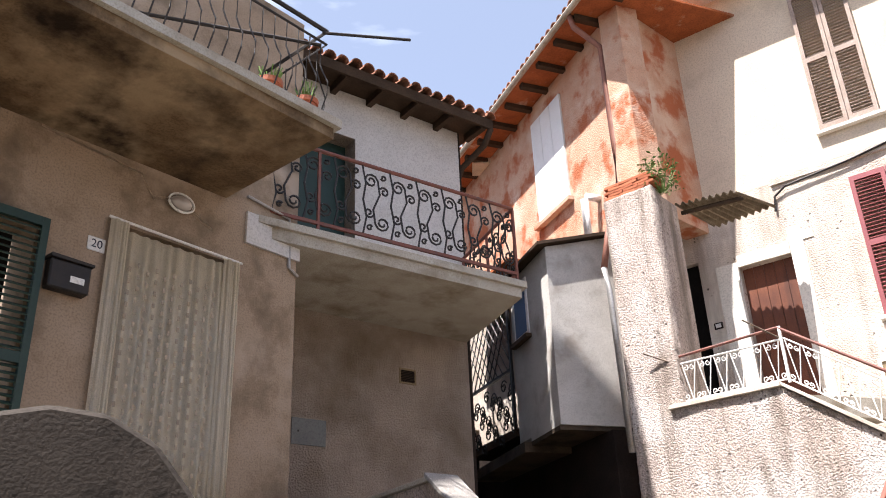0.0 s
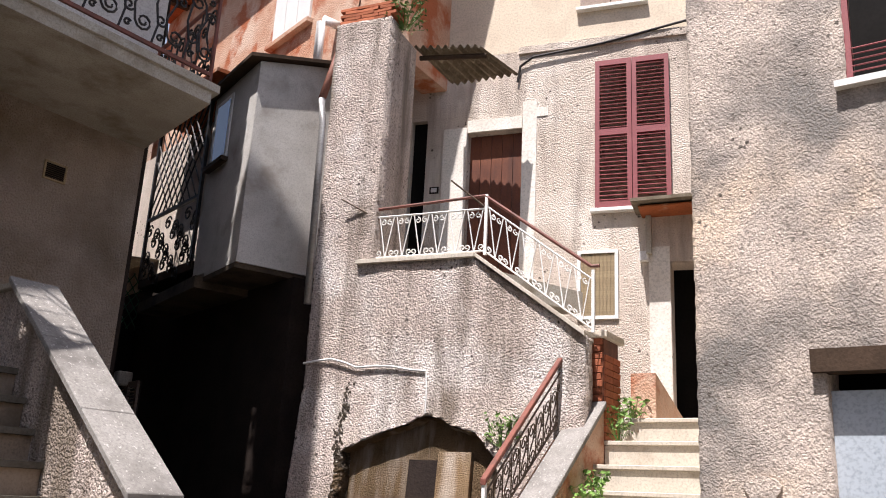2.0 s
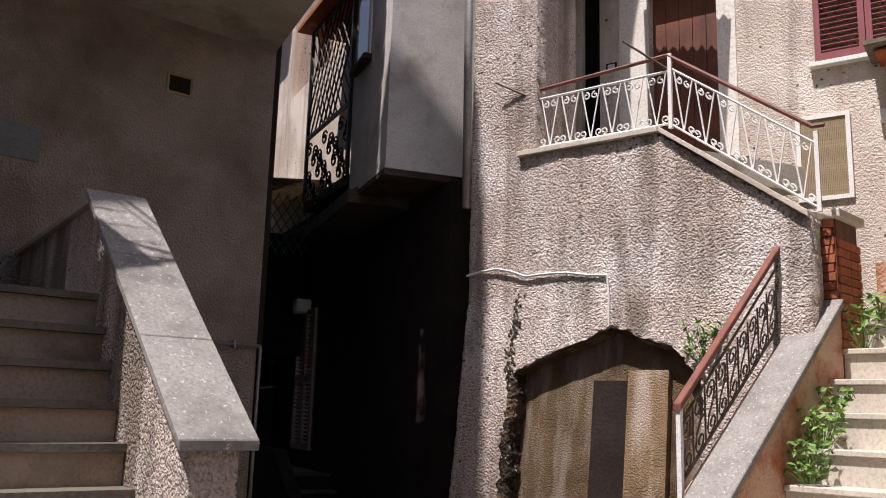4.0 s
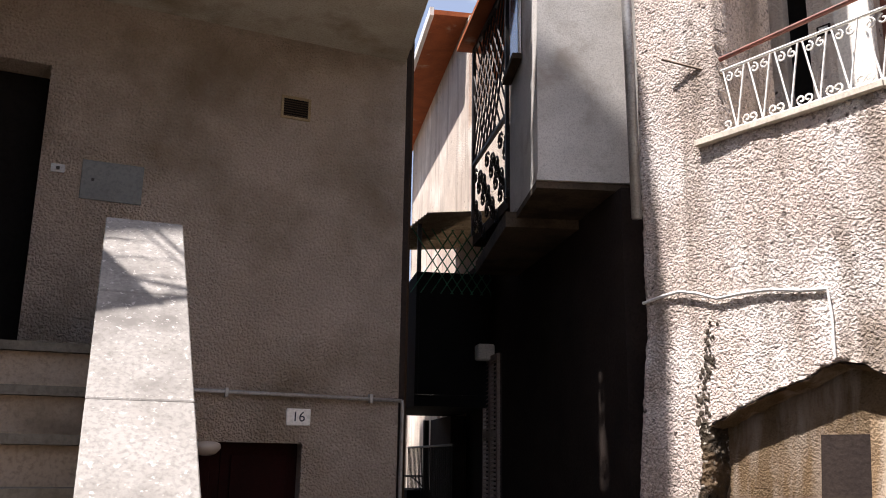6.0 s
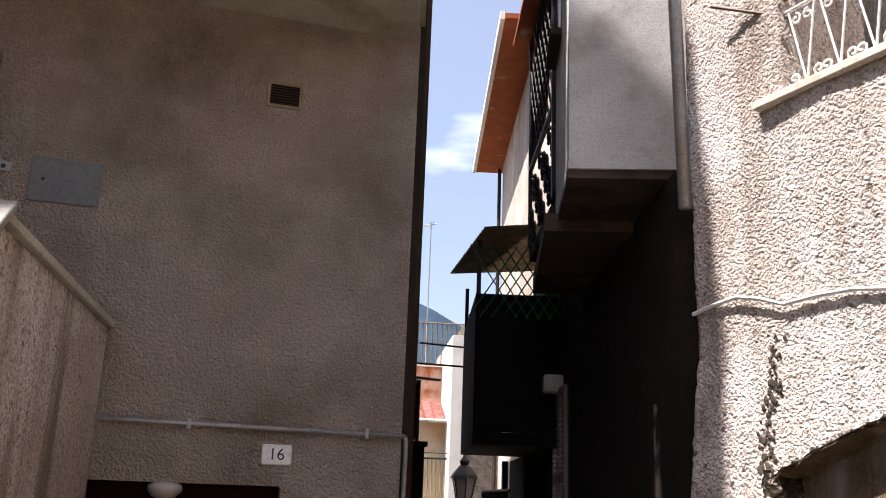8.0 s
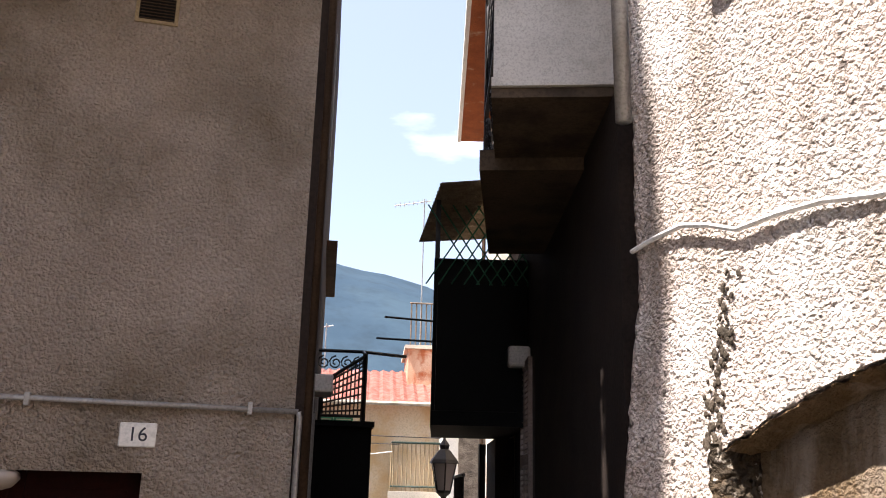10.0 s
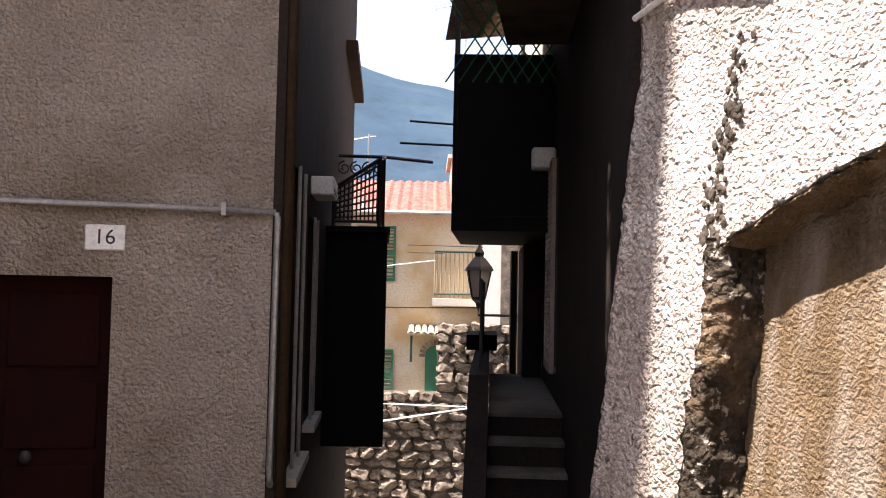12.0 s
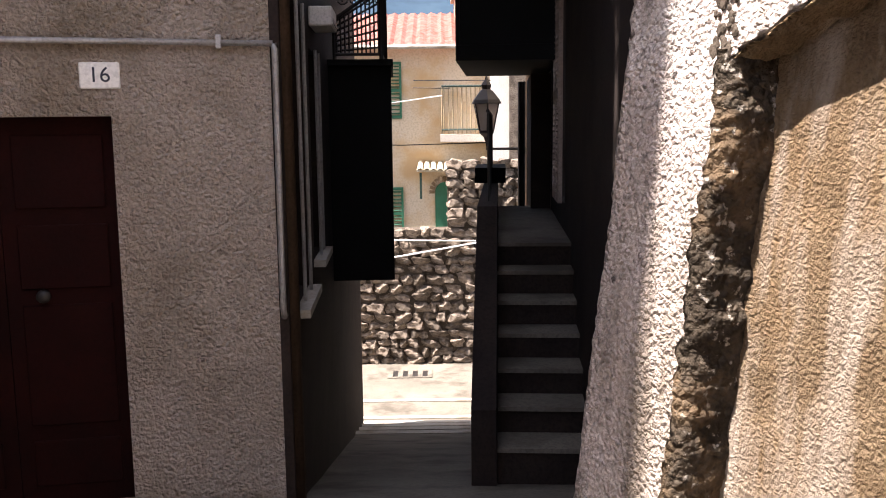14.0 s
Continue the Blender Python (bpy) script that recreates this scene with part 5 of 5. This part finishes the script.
louvred("louvred_shutter", FR @ pose(-5.2, -0.02, 1.2), 0.8, 1.9, M_GREYSH, "old grey louvred shutter in the alley shade")
louvred("louvred_shutter", FR @ pose(-8.6, -0.02, 0.9), 1.0, 2.1, M_GREYSH, "old grey louvred shutter in the alley shade")
ab = thing("dark_balcony", FR, "roofed balcony with shade-coloured cloth screen and green lattice", "balcony")
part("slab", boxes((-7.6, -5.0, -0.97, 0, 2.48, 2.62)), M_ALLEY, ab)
part("screen", boxes((-7.6, -5.0, -0.97, -0.93, 2.623, 4.18), (-5.04, -5.0, -0.928, 0, 2.623, 4.18)), M_ALLEY, ab, "cloth screen with shade in its colour")
bm = bmesh.new()
rows = [[bm.verts.new((x, (-0.92 - 0.093 * (-4.4 - x)) * (1 - t), 4.80 + 0.068 * (-4.4 - x) + 0.09 * t + 0.025 * math.sin(2 * math.pi * (x + 4.4) / 0.15)))
         for x in [-4.4 - 3.0 * i / 160 for i in range(161)]] for t in (0, 0.5, 1)]
for a, c in zip(rows, rows[1:]):
    for i in range(160):
        bm.faces.new((a[i], a[i + 1], c[i + 1], c[i]))
bmesh.ops.solidify(bm, geom=bm.faces[:], thickness=0.012)
part("roof", bm, M_CORR, ab, "dark corrugated sheet roof")
for x in (-7.55, -5.03):
    part("post", boxes((x - 0.025, x + 0.025, -0.965, -0.915, 4.183, 4.82)), M_IRON, ab)
lat = bmesh.new()
for i in range(9):
    tube(lat, [(-4.97, -0.7 + 0.13 * i - 0.35, 3.9), (-4.97, -0.7 + 0.13 * i + 0.2, 4.75)], 0.008, 4)
    tube(lat, [(-4.97, -0.7 + 0.13 * i + 0.2, 3.9), (-4.97, -0.7 + 0.13 * i - 0.35, 4.75)], 0.008, 4)
part("lattice", lat, M_GLAT, ab, "green plastic lattice")
part("drying_bar", tube(bmesh.new(), [(-7.2, -0.86, 3.9), (-7.2, -1.6, 3.95)], 0.014), M_IRON, ab)
part("drying_bar", tube(bmesh.new(), [(-6.6, -0.86, 3.55), (-6.6, -1.65, 3.58)], 0.014), M_IRON, ab)
sf = solid("white_gas_box", boxes((-4.95, -4.75, -0.22, 0, 3.05, 3.25)), M_PVC, FR, "small white equipment box by the balcony", "equipment box", bevel=0.02)
tr = thing("trellis_screen", FR, "dark diamond trellis above a scrolled iron panel", "trellis")
TX0, TX1, TY, TZ0, TZ1 = -3.70, -2.05, -0.52, 4.35, 6.68
part("frame", boxes((TX0, TX0 + 0.05, TY - 0.02, TY + 0.02, TZ0, TZ1), (TX1 - 0.05, TX1, TY - 0.02, TY + 0.02, TZ0, TZ1),
                    (TX0 + 0.05, TX1 - 0.05, TY - 0.02, TY + 0.02, TZ1 - 0.05, TZ1), (TX0 + 0.05, TX1 - 0.05, TY - 0.02, TY + 0.02, 5.18, 5.22)), M_IRON, tr)
part("floor", boxes((TX0, TX1, TY, -0.003, TZ0 - 0.12, TZ0 - 0.003)), M_WOODD, tr)
for i in range(9):
    for sg in (1, -1):
        c0 = TX0 + 0.05 + (TX1 - TX0 - 0.1) * (i + 0.5) / 9
        lo, hi = max(TX0 + 0.03, min(TX1 - 0.03, c0 - sg * 0.5)), max(TX0 + 0.03, min(TX1 - 0.03, c0 + sg * 0.5))
        part("lath", tube(bmesh.new(), [(lo, TY, 5.94 + sg * (lo - c0) * 1.42), (hi, TY, 5.94 + sg * (hi - c0) * 1.42)], 0.011, 4), M_IRON, tr)
part("roof", prism([(TX0 - 0.15, 6.72), (TX1 + 0.4, 6.72), (TX1 + 0.4, 6.77), (TX0 - 0.15, 6.77)], TY - 0.18, 0.0), M_EAVE, tr, "small boarded roof")
curl = bmesh.new()
tube(curl, [(x, 0, z) for x, z in spiral(0.1, 0.1, 0.10, 1.4, 0.4, 1)], 0.013, 4)
curl = mesh_of("curl", curl, M_IRON)
for i in range(8):
    for k in range(4):
        part("curl", curl, M_IRON, tr, at=pose(TX0 + 0.04 + 0.2 * i, TY, TZ0 + 0.19 * k, 0, 40 * ((i + k) % 3), 0))

# stair and raised terrace on the alley's other side
rs = thing("alley_stair", FR, "stone stair climbing beside the alley, shade put into its colour", "stairs", "", "structure")
for i in range(7):
    z = -0.12 + 0.18 * i
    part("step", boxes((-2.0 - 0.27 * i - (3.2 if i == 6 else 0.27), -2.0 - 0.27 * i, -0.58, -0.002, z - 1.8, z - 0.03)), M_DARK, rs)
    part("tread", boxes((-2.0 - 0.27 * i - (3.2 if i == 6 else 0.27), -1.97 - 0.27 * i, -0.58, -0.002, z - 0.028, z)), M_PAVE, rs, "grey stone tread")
solid("alley_stair_wall", prism([(-1.9, -2.5), (-1.9, 0.15), (-3.6, 1.25), (-7.6, 1.25), (-7.6, -3.5)], -0.74, -0.585), M_DARK, FR, "parapet of the alley stair with shade in its colour", "parapet", "structure")
tb = thing("planter_box", FR, "planter box on the terrace parapet, shade in its colour", "planter")
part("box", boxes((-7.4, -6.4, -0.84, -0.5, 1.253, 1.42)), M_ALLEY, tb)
rl2 = thing("terrace_railing", FR, "black iron terrace railing", "railing")
part("rail", tube(bmesh.new(), [(-7.6, -0.66, 2.0), (-4.0, -0.66, 2.0)], 0.016), M_IRON, rl2)
bar = mesh_of("bar", tube(bmesh.new(), [(0, -0.66, 1.25), (0, -0.66, 2.0)], 0.008, 5), M_IRON)
for i in range(28):
    part("bar", bar, M_IRON, rl2, at=pose(-7.6 + 0.13 * i, 0, 0))
# stone edges of the ramp
al = thing("ramp_edging", I4, "pale stone edges across the stepped alley", "steps", "", "structure")
for i in range(6):
    u = 6.6 + 0.95 * i
    c = Vector((1.2 - 0.45 * u - 0.3, 10.9 + 0.89 * u, 0))
    part("edge", boxes((-1.7, 1.4, -0.06, 0.06, -0.05, 0.03)), M_CONC, al, at=pose(c.x, c.y, ground_z(c.x, c.y), 0, 0, 27))

# street lantern
lan = thing("street_lantern", pose(-2.5, 19.6, 1.65), "black wrought iron wall lantern with milky panes", "street lamp")
part("glass", lathe([(0.11, 0.16), (0.20, 0.56)], 6), M_LAMPG, lan)
part("base", lathe([(0.03, 0.0), (0.05, 0.06), (0.12, 0.12), (0.125, 0.16)], 6), M_IRON, lan)
part("hood", lathe([(0.25, 0.56), (0.22, 0.62), (0.10, 0.76), (0.07, 0.78), (0.09, 0.84), (0.03, 0.92), (0.01, 0.98)], 6), M_IRON, lan)
rib = bmesh.new()
for k in range(6):
    a = k * math.pi / 3
    tube(rib, [(0.115 * math.cos(a), 0.115 * math.sin(a), 0.15), (0.205 * math.cos(a), 0.205 * math.sin(a), 0.57)], 0.012, 4)
part("ribs", rib, M_IRON, lan)
part("bracket", tube(tube(bmesh.new(), [(0, 0, 0.02), (0, 0, -0.12), (0.95, 0.35, -0.12)], 0.022), [(0.5, 0.18, -0.12), (0.7, 0.27, -0.30), (0.95, 0.35, -0.42)], 0.016), M_IRON, lan)

# ---- rubble wall at the bottom of the alley ----
FW = frame_of((-9.5, 21.3), 27)
solid("wall_rubble", boxes((0.0, 9.5, 0.0, 0.5, -4.0, -0.25)), M_MORTAR, FW, "mortar bed of the rubble wall", "wall", "structure")
solid("wall_rubble_upper", boxes((4.9, 9.5, 0.02, 0.48, -0.247, 1.1)), M_MORTAR, FW, "higher part of the rubble wall", "wall", "structure")
rub = thing("rubble_wall", FW, "dry rubble stone wall in the sun", "wall", "", "structure")
rnd = random.Random(11)
stones = []
for k in range(7):
    bm = bmesh.new()
    bmesh.ops.create_icosphere(bm, subdivisions=2, radius=0.5)
    for v_ in bm.verts:
        v_.co = Vector([math.copysign(abs(q) ** 0.7, q) * 0.62 for q in v_.co])
        v_.co = v_.co * (1 + 0.7 * noise.noise(v_.co * 3 + Vector((k * 5, 0, 0))))
    stones.append(mesh_of("stone", bm, M_STONE))
z = -3.15
while z < -0.2:
    h = rnd.uniform(0.17, 0.24)
    x = 2.3 + rnd.uniform(0, 0.2)
    while x < 6.4:
        w = rnd.uniform(0.18, 0.42)
        part("stone", rnd.choice(stones), M_STONE, rub, at=pose(x + w / 2, rnd.uniform(-0.03, 0.04), z + h / 2 + rnd.uniform(-0.03, 0.03), 0, rnd.uniform(-15, 15), 0) @ Matrix.Diagonal((w * 1.25, 0.3, h * 1.3, 1)))
        x += w
    z += h
while z < 1.1:
    x = 4.9
    while x < 6.6:
        w = rnd.uniform(0.18, 0.42)
        part("stone", rnd.choice(stones), M_STONE, rub, at=pose(x + w / 2, rnd.uniform(-0.03, 0.04), z + 0.1, 0, rnd.uniform(-15, 15), 0) @ Matrix.Diagonal((w * 1.25, 0.3, 0.28, 1)))
        x += w
    z += 0.2
solid("wall_cables", tube(tube(bmesh.new(), [(1.5, -0.15, -0.5), (3.5, -0.15, -0.85), (6.5, -0.15, -0.35)], 0.02), [(1.5, -0.15, -0.4), (6.5, -0.15, -0.5)], 0.014), M_PVC, FW, "pale cables slung along the rubble wall", "cable")
gr = thing("drain_grate", FW @ pose(4.1, -0.9, -3.095), "cast iron drain grate in the paving", "drain")
part("frame", boxes((-0.45, 0.45, -0.28, 0.28, 0, 0.012)), M_PAVE, gr)
slot = mesh_of("slot", boxes((-0.05, 0.05, -0.2, 0.2, 0.0125, 0.016)), M_IRON)
for i in range(4):
    part("slot", slot, M_IRON, gr, at=pose(-0.3 + 0.2 * i, 0, 0))

# ---- ochre house beyond the wall ----
FH = frame_of((-12.5, 24.6), 27)
hs = thing("ochre_house", FH, "faded ochre house with green shutters and red tiled roof", "house")
part("wall", boxes((-4, 9.2, 0, 6, -4, 3.85)), M_OCHRE, hs)
bm = bmesh.new()
nn = 150
rows = [[bm.verts.new((-4.3 + 13.8 * i / nn, y, z + 0.035 * math.sin(i * 2.2))) for i in range(nn + 1)] for y, z in ((-0.4, 3.86), (0.5, 4.2), (1.5, 4.55), (3.0, 5.05), (6.5, 3.9))]
for a, c in zip(rows, rows[1:]):
    for i in range(nn):
        bm.faces.new((a[i], a[i + 1], c[i + 1], c[i]))
bmesh.ops.solidify(bm, geom=bm.faces[:], thickness=0.06)
roof = part("roof", bm, M_FTILE, hs, "pale red tiled roof")
part("gutter", tube(bmesh.new(), [(-4.3, -0.45, 3.83), (9.4, -0.45, 3.83)], 0.06), M_CONC, hs)
FHW = FH
for x, z, h in ((4.0, 2.09, 1.41), (4.0, -1.0, 1.35)):
    louvred("green_shutter", FHW @ pose(x, -0.02, z), 0.99, h, M_FGREEN, "green louvred shutters on the ochre house", "green shutters", slat=0.09)
fb = thing("iron_balcony", FH, "small balcony with green and pale iron bars", "balcony")
part("slab", boxes((5.95, 7.3, -0.75, 0, 1.50, 1.68)), M_STEP, fb)
part("rail", tube(bmesh.new(), [(6.0, 0, 2.85), (6.0, -0.7, 2.85), (7.3, -0.7, 2.85)], 0.03), M_DGREEN, fb)
part("bottom_rail", tube(bmesh.new(), [(6.0, 0, 1.8), (6.0, -0.7, 1.8), (7.3, -0.7, 1.8)], 0.025), M_DGREEN, fb)
bar = mesh_of("bar", tube(bmesh.new(), [(0, 0, 1.7), (0, 0, 2.85)], 0.018, 5), M_REED)
for i in range(12):
    part("bar", bar, M_REED, fb, at=pose(6.05 + 0.11 * i, -0.7, 0))
for i in range(5):
    part("bar", bar, M_REED, fb, at=pose(6.0, -0.6 + 0.13 * i, 0))
part("drying_line", tube(tube(bmesh.new(), [(5.3, -0.75, 3.0), (7.3, -0.75, 2.98)], 0.014), [(5.3, -0.75, 2.82), (6.2, -0.75, 2.8)], 0.012), M_IRON, fb)
at_ = thing("tile_awning", FH, "pale barrel tile awning on green brackets", "awning")
part("bed", prism([(5.35, 0.78), (7.2, 0.72), (7.2, 0.77), (5.35, 0.83)], -0.75, 0), M_AWNW, at_)
tl = mesh_of("tile", half_tile(0.8, 0.075), M_AWNW)
for i in range(11):
    part("tile", tl, M_AWNW, at_, at=pose(5.44 + 0.165 * i, -0.8, 0.80 - 0.005 * i, 12))
part("bracket", tube(bmesh.new(), [(5.45, -0.7, 0.75), (5.45, -0.7, 0.1)], 0.03), M_DGREEN, at_)
ad = thing("arched_door", FH, "arched green door in a brick surround", "door")
arch = [(5.80, -1.9), (6.30, -1.9)] + [(6.05 + 0.25 * math.cos(a), 0.22 + 0.25 * math.sin(a)) for a in [k * math.pi / 10 for k in range(11)]]
part("leaf", prism(arch, -0.02, 0.05), M_FGREEN, ad)
ar = bmesh.new()
for k in range(11):
    a = k * math.pi / 10
    box(ar, 0.26, 0.40, -0.035, 0.0, -0.04, 0.04, pose(6.05, 0, 0.22) @ pose(0, 0, 0, 0, -math.degrees(a)))
part("surround", ar, M_NICHE, ad)
solid("facade_wire", tube(bmesh.new(), [(2.0, -0.1, 1.5), (5.0, -0.1, 1.42), (7.2, -0.1, 1.46)], 0.015), M_IRON, FH, "thin wire across the ochre house", "wire")
solid("laundry_wire", tube(bmesh.new(), [(2.0, -1.2, 2.6), (4.8, -1.2, 2.45), (6.0, -0.9, 2.62)], 0.014), M_PVC, FH, "thin white washing line at the ochre house", "wire")
# neighbour on the far side and a roof terrace above the ochre roof
nb = thing("stone_house", FH @ pose(7.25, -1.4, 0), "narrow rubble stone house beside the ochre one", "house")
part("wall", boxes((0.35, 3.2, 0, 5, -4, 6.5)), M_STONE, nb)
part("white_strip", boxes((-0.05, 0.345, 0.1, 5, -4, 6.0)), M_WJAMB, nb, "white plastered strip")
te = thing("roof_terrace", FH @ pose(6.4, 1.4, 4.0), "brick roof terrace with railing and aerial", "terrace")
part("base", boxes((0, 3, 0, 3, 0, 1.5)), M_BRICKW, te)
part("coping", boxes((-0.1, 3.1, -0.1, 3.1, 1.503, 1.6)), M_STEP, te)
bar = mesh_of("bar", tube(bmesh.new(), [(0, 0, 1.6), (0, 0, 2.8)], 0.02, 4), M_BRNIRON)
for i in range(9):
    part("bar", bar, M_BRNIRON, te, at=pose(0.05 + 0.14 * i, 0, 0))
part("rail", tube(bmesh.new(), [(0, 0, 2.8), (3, 0, 2.8)], 0.025), M_BRNIRON, te)


def aerial(m, h):
    a = thing("tv_aerial", m, "thin metal television aerial on a mast", "aerial", "aerials")
    part("mast", tube(bmesh.new(), [(0, 0, 0), (0, 0, h)], 0.02, 5), M_ZINC, a)
    bm = tube(bmesh.new(), [(-0.9, 0, h - 0.25), (0.2, 0, h - 0.05)], 0.014, 4)
    for i in range(8):
        tube(bm, [(-0.85 + 0.13 * i, -0.22, h - 0.24 + 0.024 * i), (-0.85 + 0.13 * i, 0.22, h - 0.24 + 0.024 * i)], 0.008, 4)
    part("yagi", bm, M_ZINC, a)


aerial(FH @ pose(6.75, 2.0, 5.5), 4.6)
aerial(FH @ pose(4.0, 3.0, 5.0), 1.4)

# ---- wooded mountain and far town ----
bm = bmesh.new()
rows = []
for k in range(25):
    v = k / 24
    row = []
    for i in range(90):
        x = -1000 + 1900 * i / 89
        ridge = 232 - 0.27 * max(0, x + 95) - 0.0006 * (x + 95) ** 2 * (1 if x < -95 else 0.5)
        ridge = max(ridge, 20) + 7 * noise.noise(Vector((x * 0.012, 0, 0))) + 2 * noise.noise(Vector((x * 0.05, 0, 0)))
        zz = -20 + (ridge + 20) * (1 - (1 - v) ** 1.6)
        row.append(bm.verts.new((x, -420 * (1 - v) + 10 * noise.noise(Vector((x * 0.02, v * 7, 0))), zz)))
    rows.append(row)
for a, c in zip(rows, rows[1:]):
    for i in range(89):
        bm.faces.new((a[i], a[i + 1], c[i + 1], c[i]))
solid("backdrop_mountain", bm, M_HILL, frame_of((-400, 800), 27), "wooded mountain behind the village with blue haze in its colour", "mountain", "structure", smooth=True)

# ---- houses that close the lane behind the walker ----
solid("wall_lane_behind", boxes((-7, 8, -7.5, -7.0, -0.5, 7)), M_B, I4, "plain plaster house wall closing the lane", "wall", "structure")
solid("wall_lane_side", boxes((6.6, 7.0, -7, 4.3, -0.5, 6)), M_D, I4, "plain plaster wall on the lane's far side", "wall", "structure")
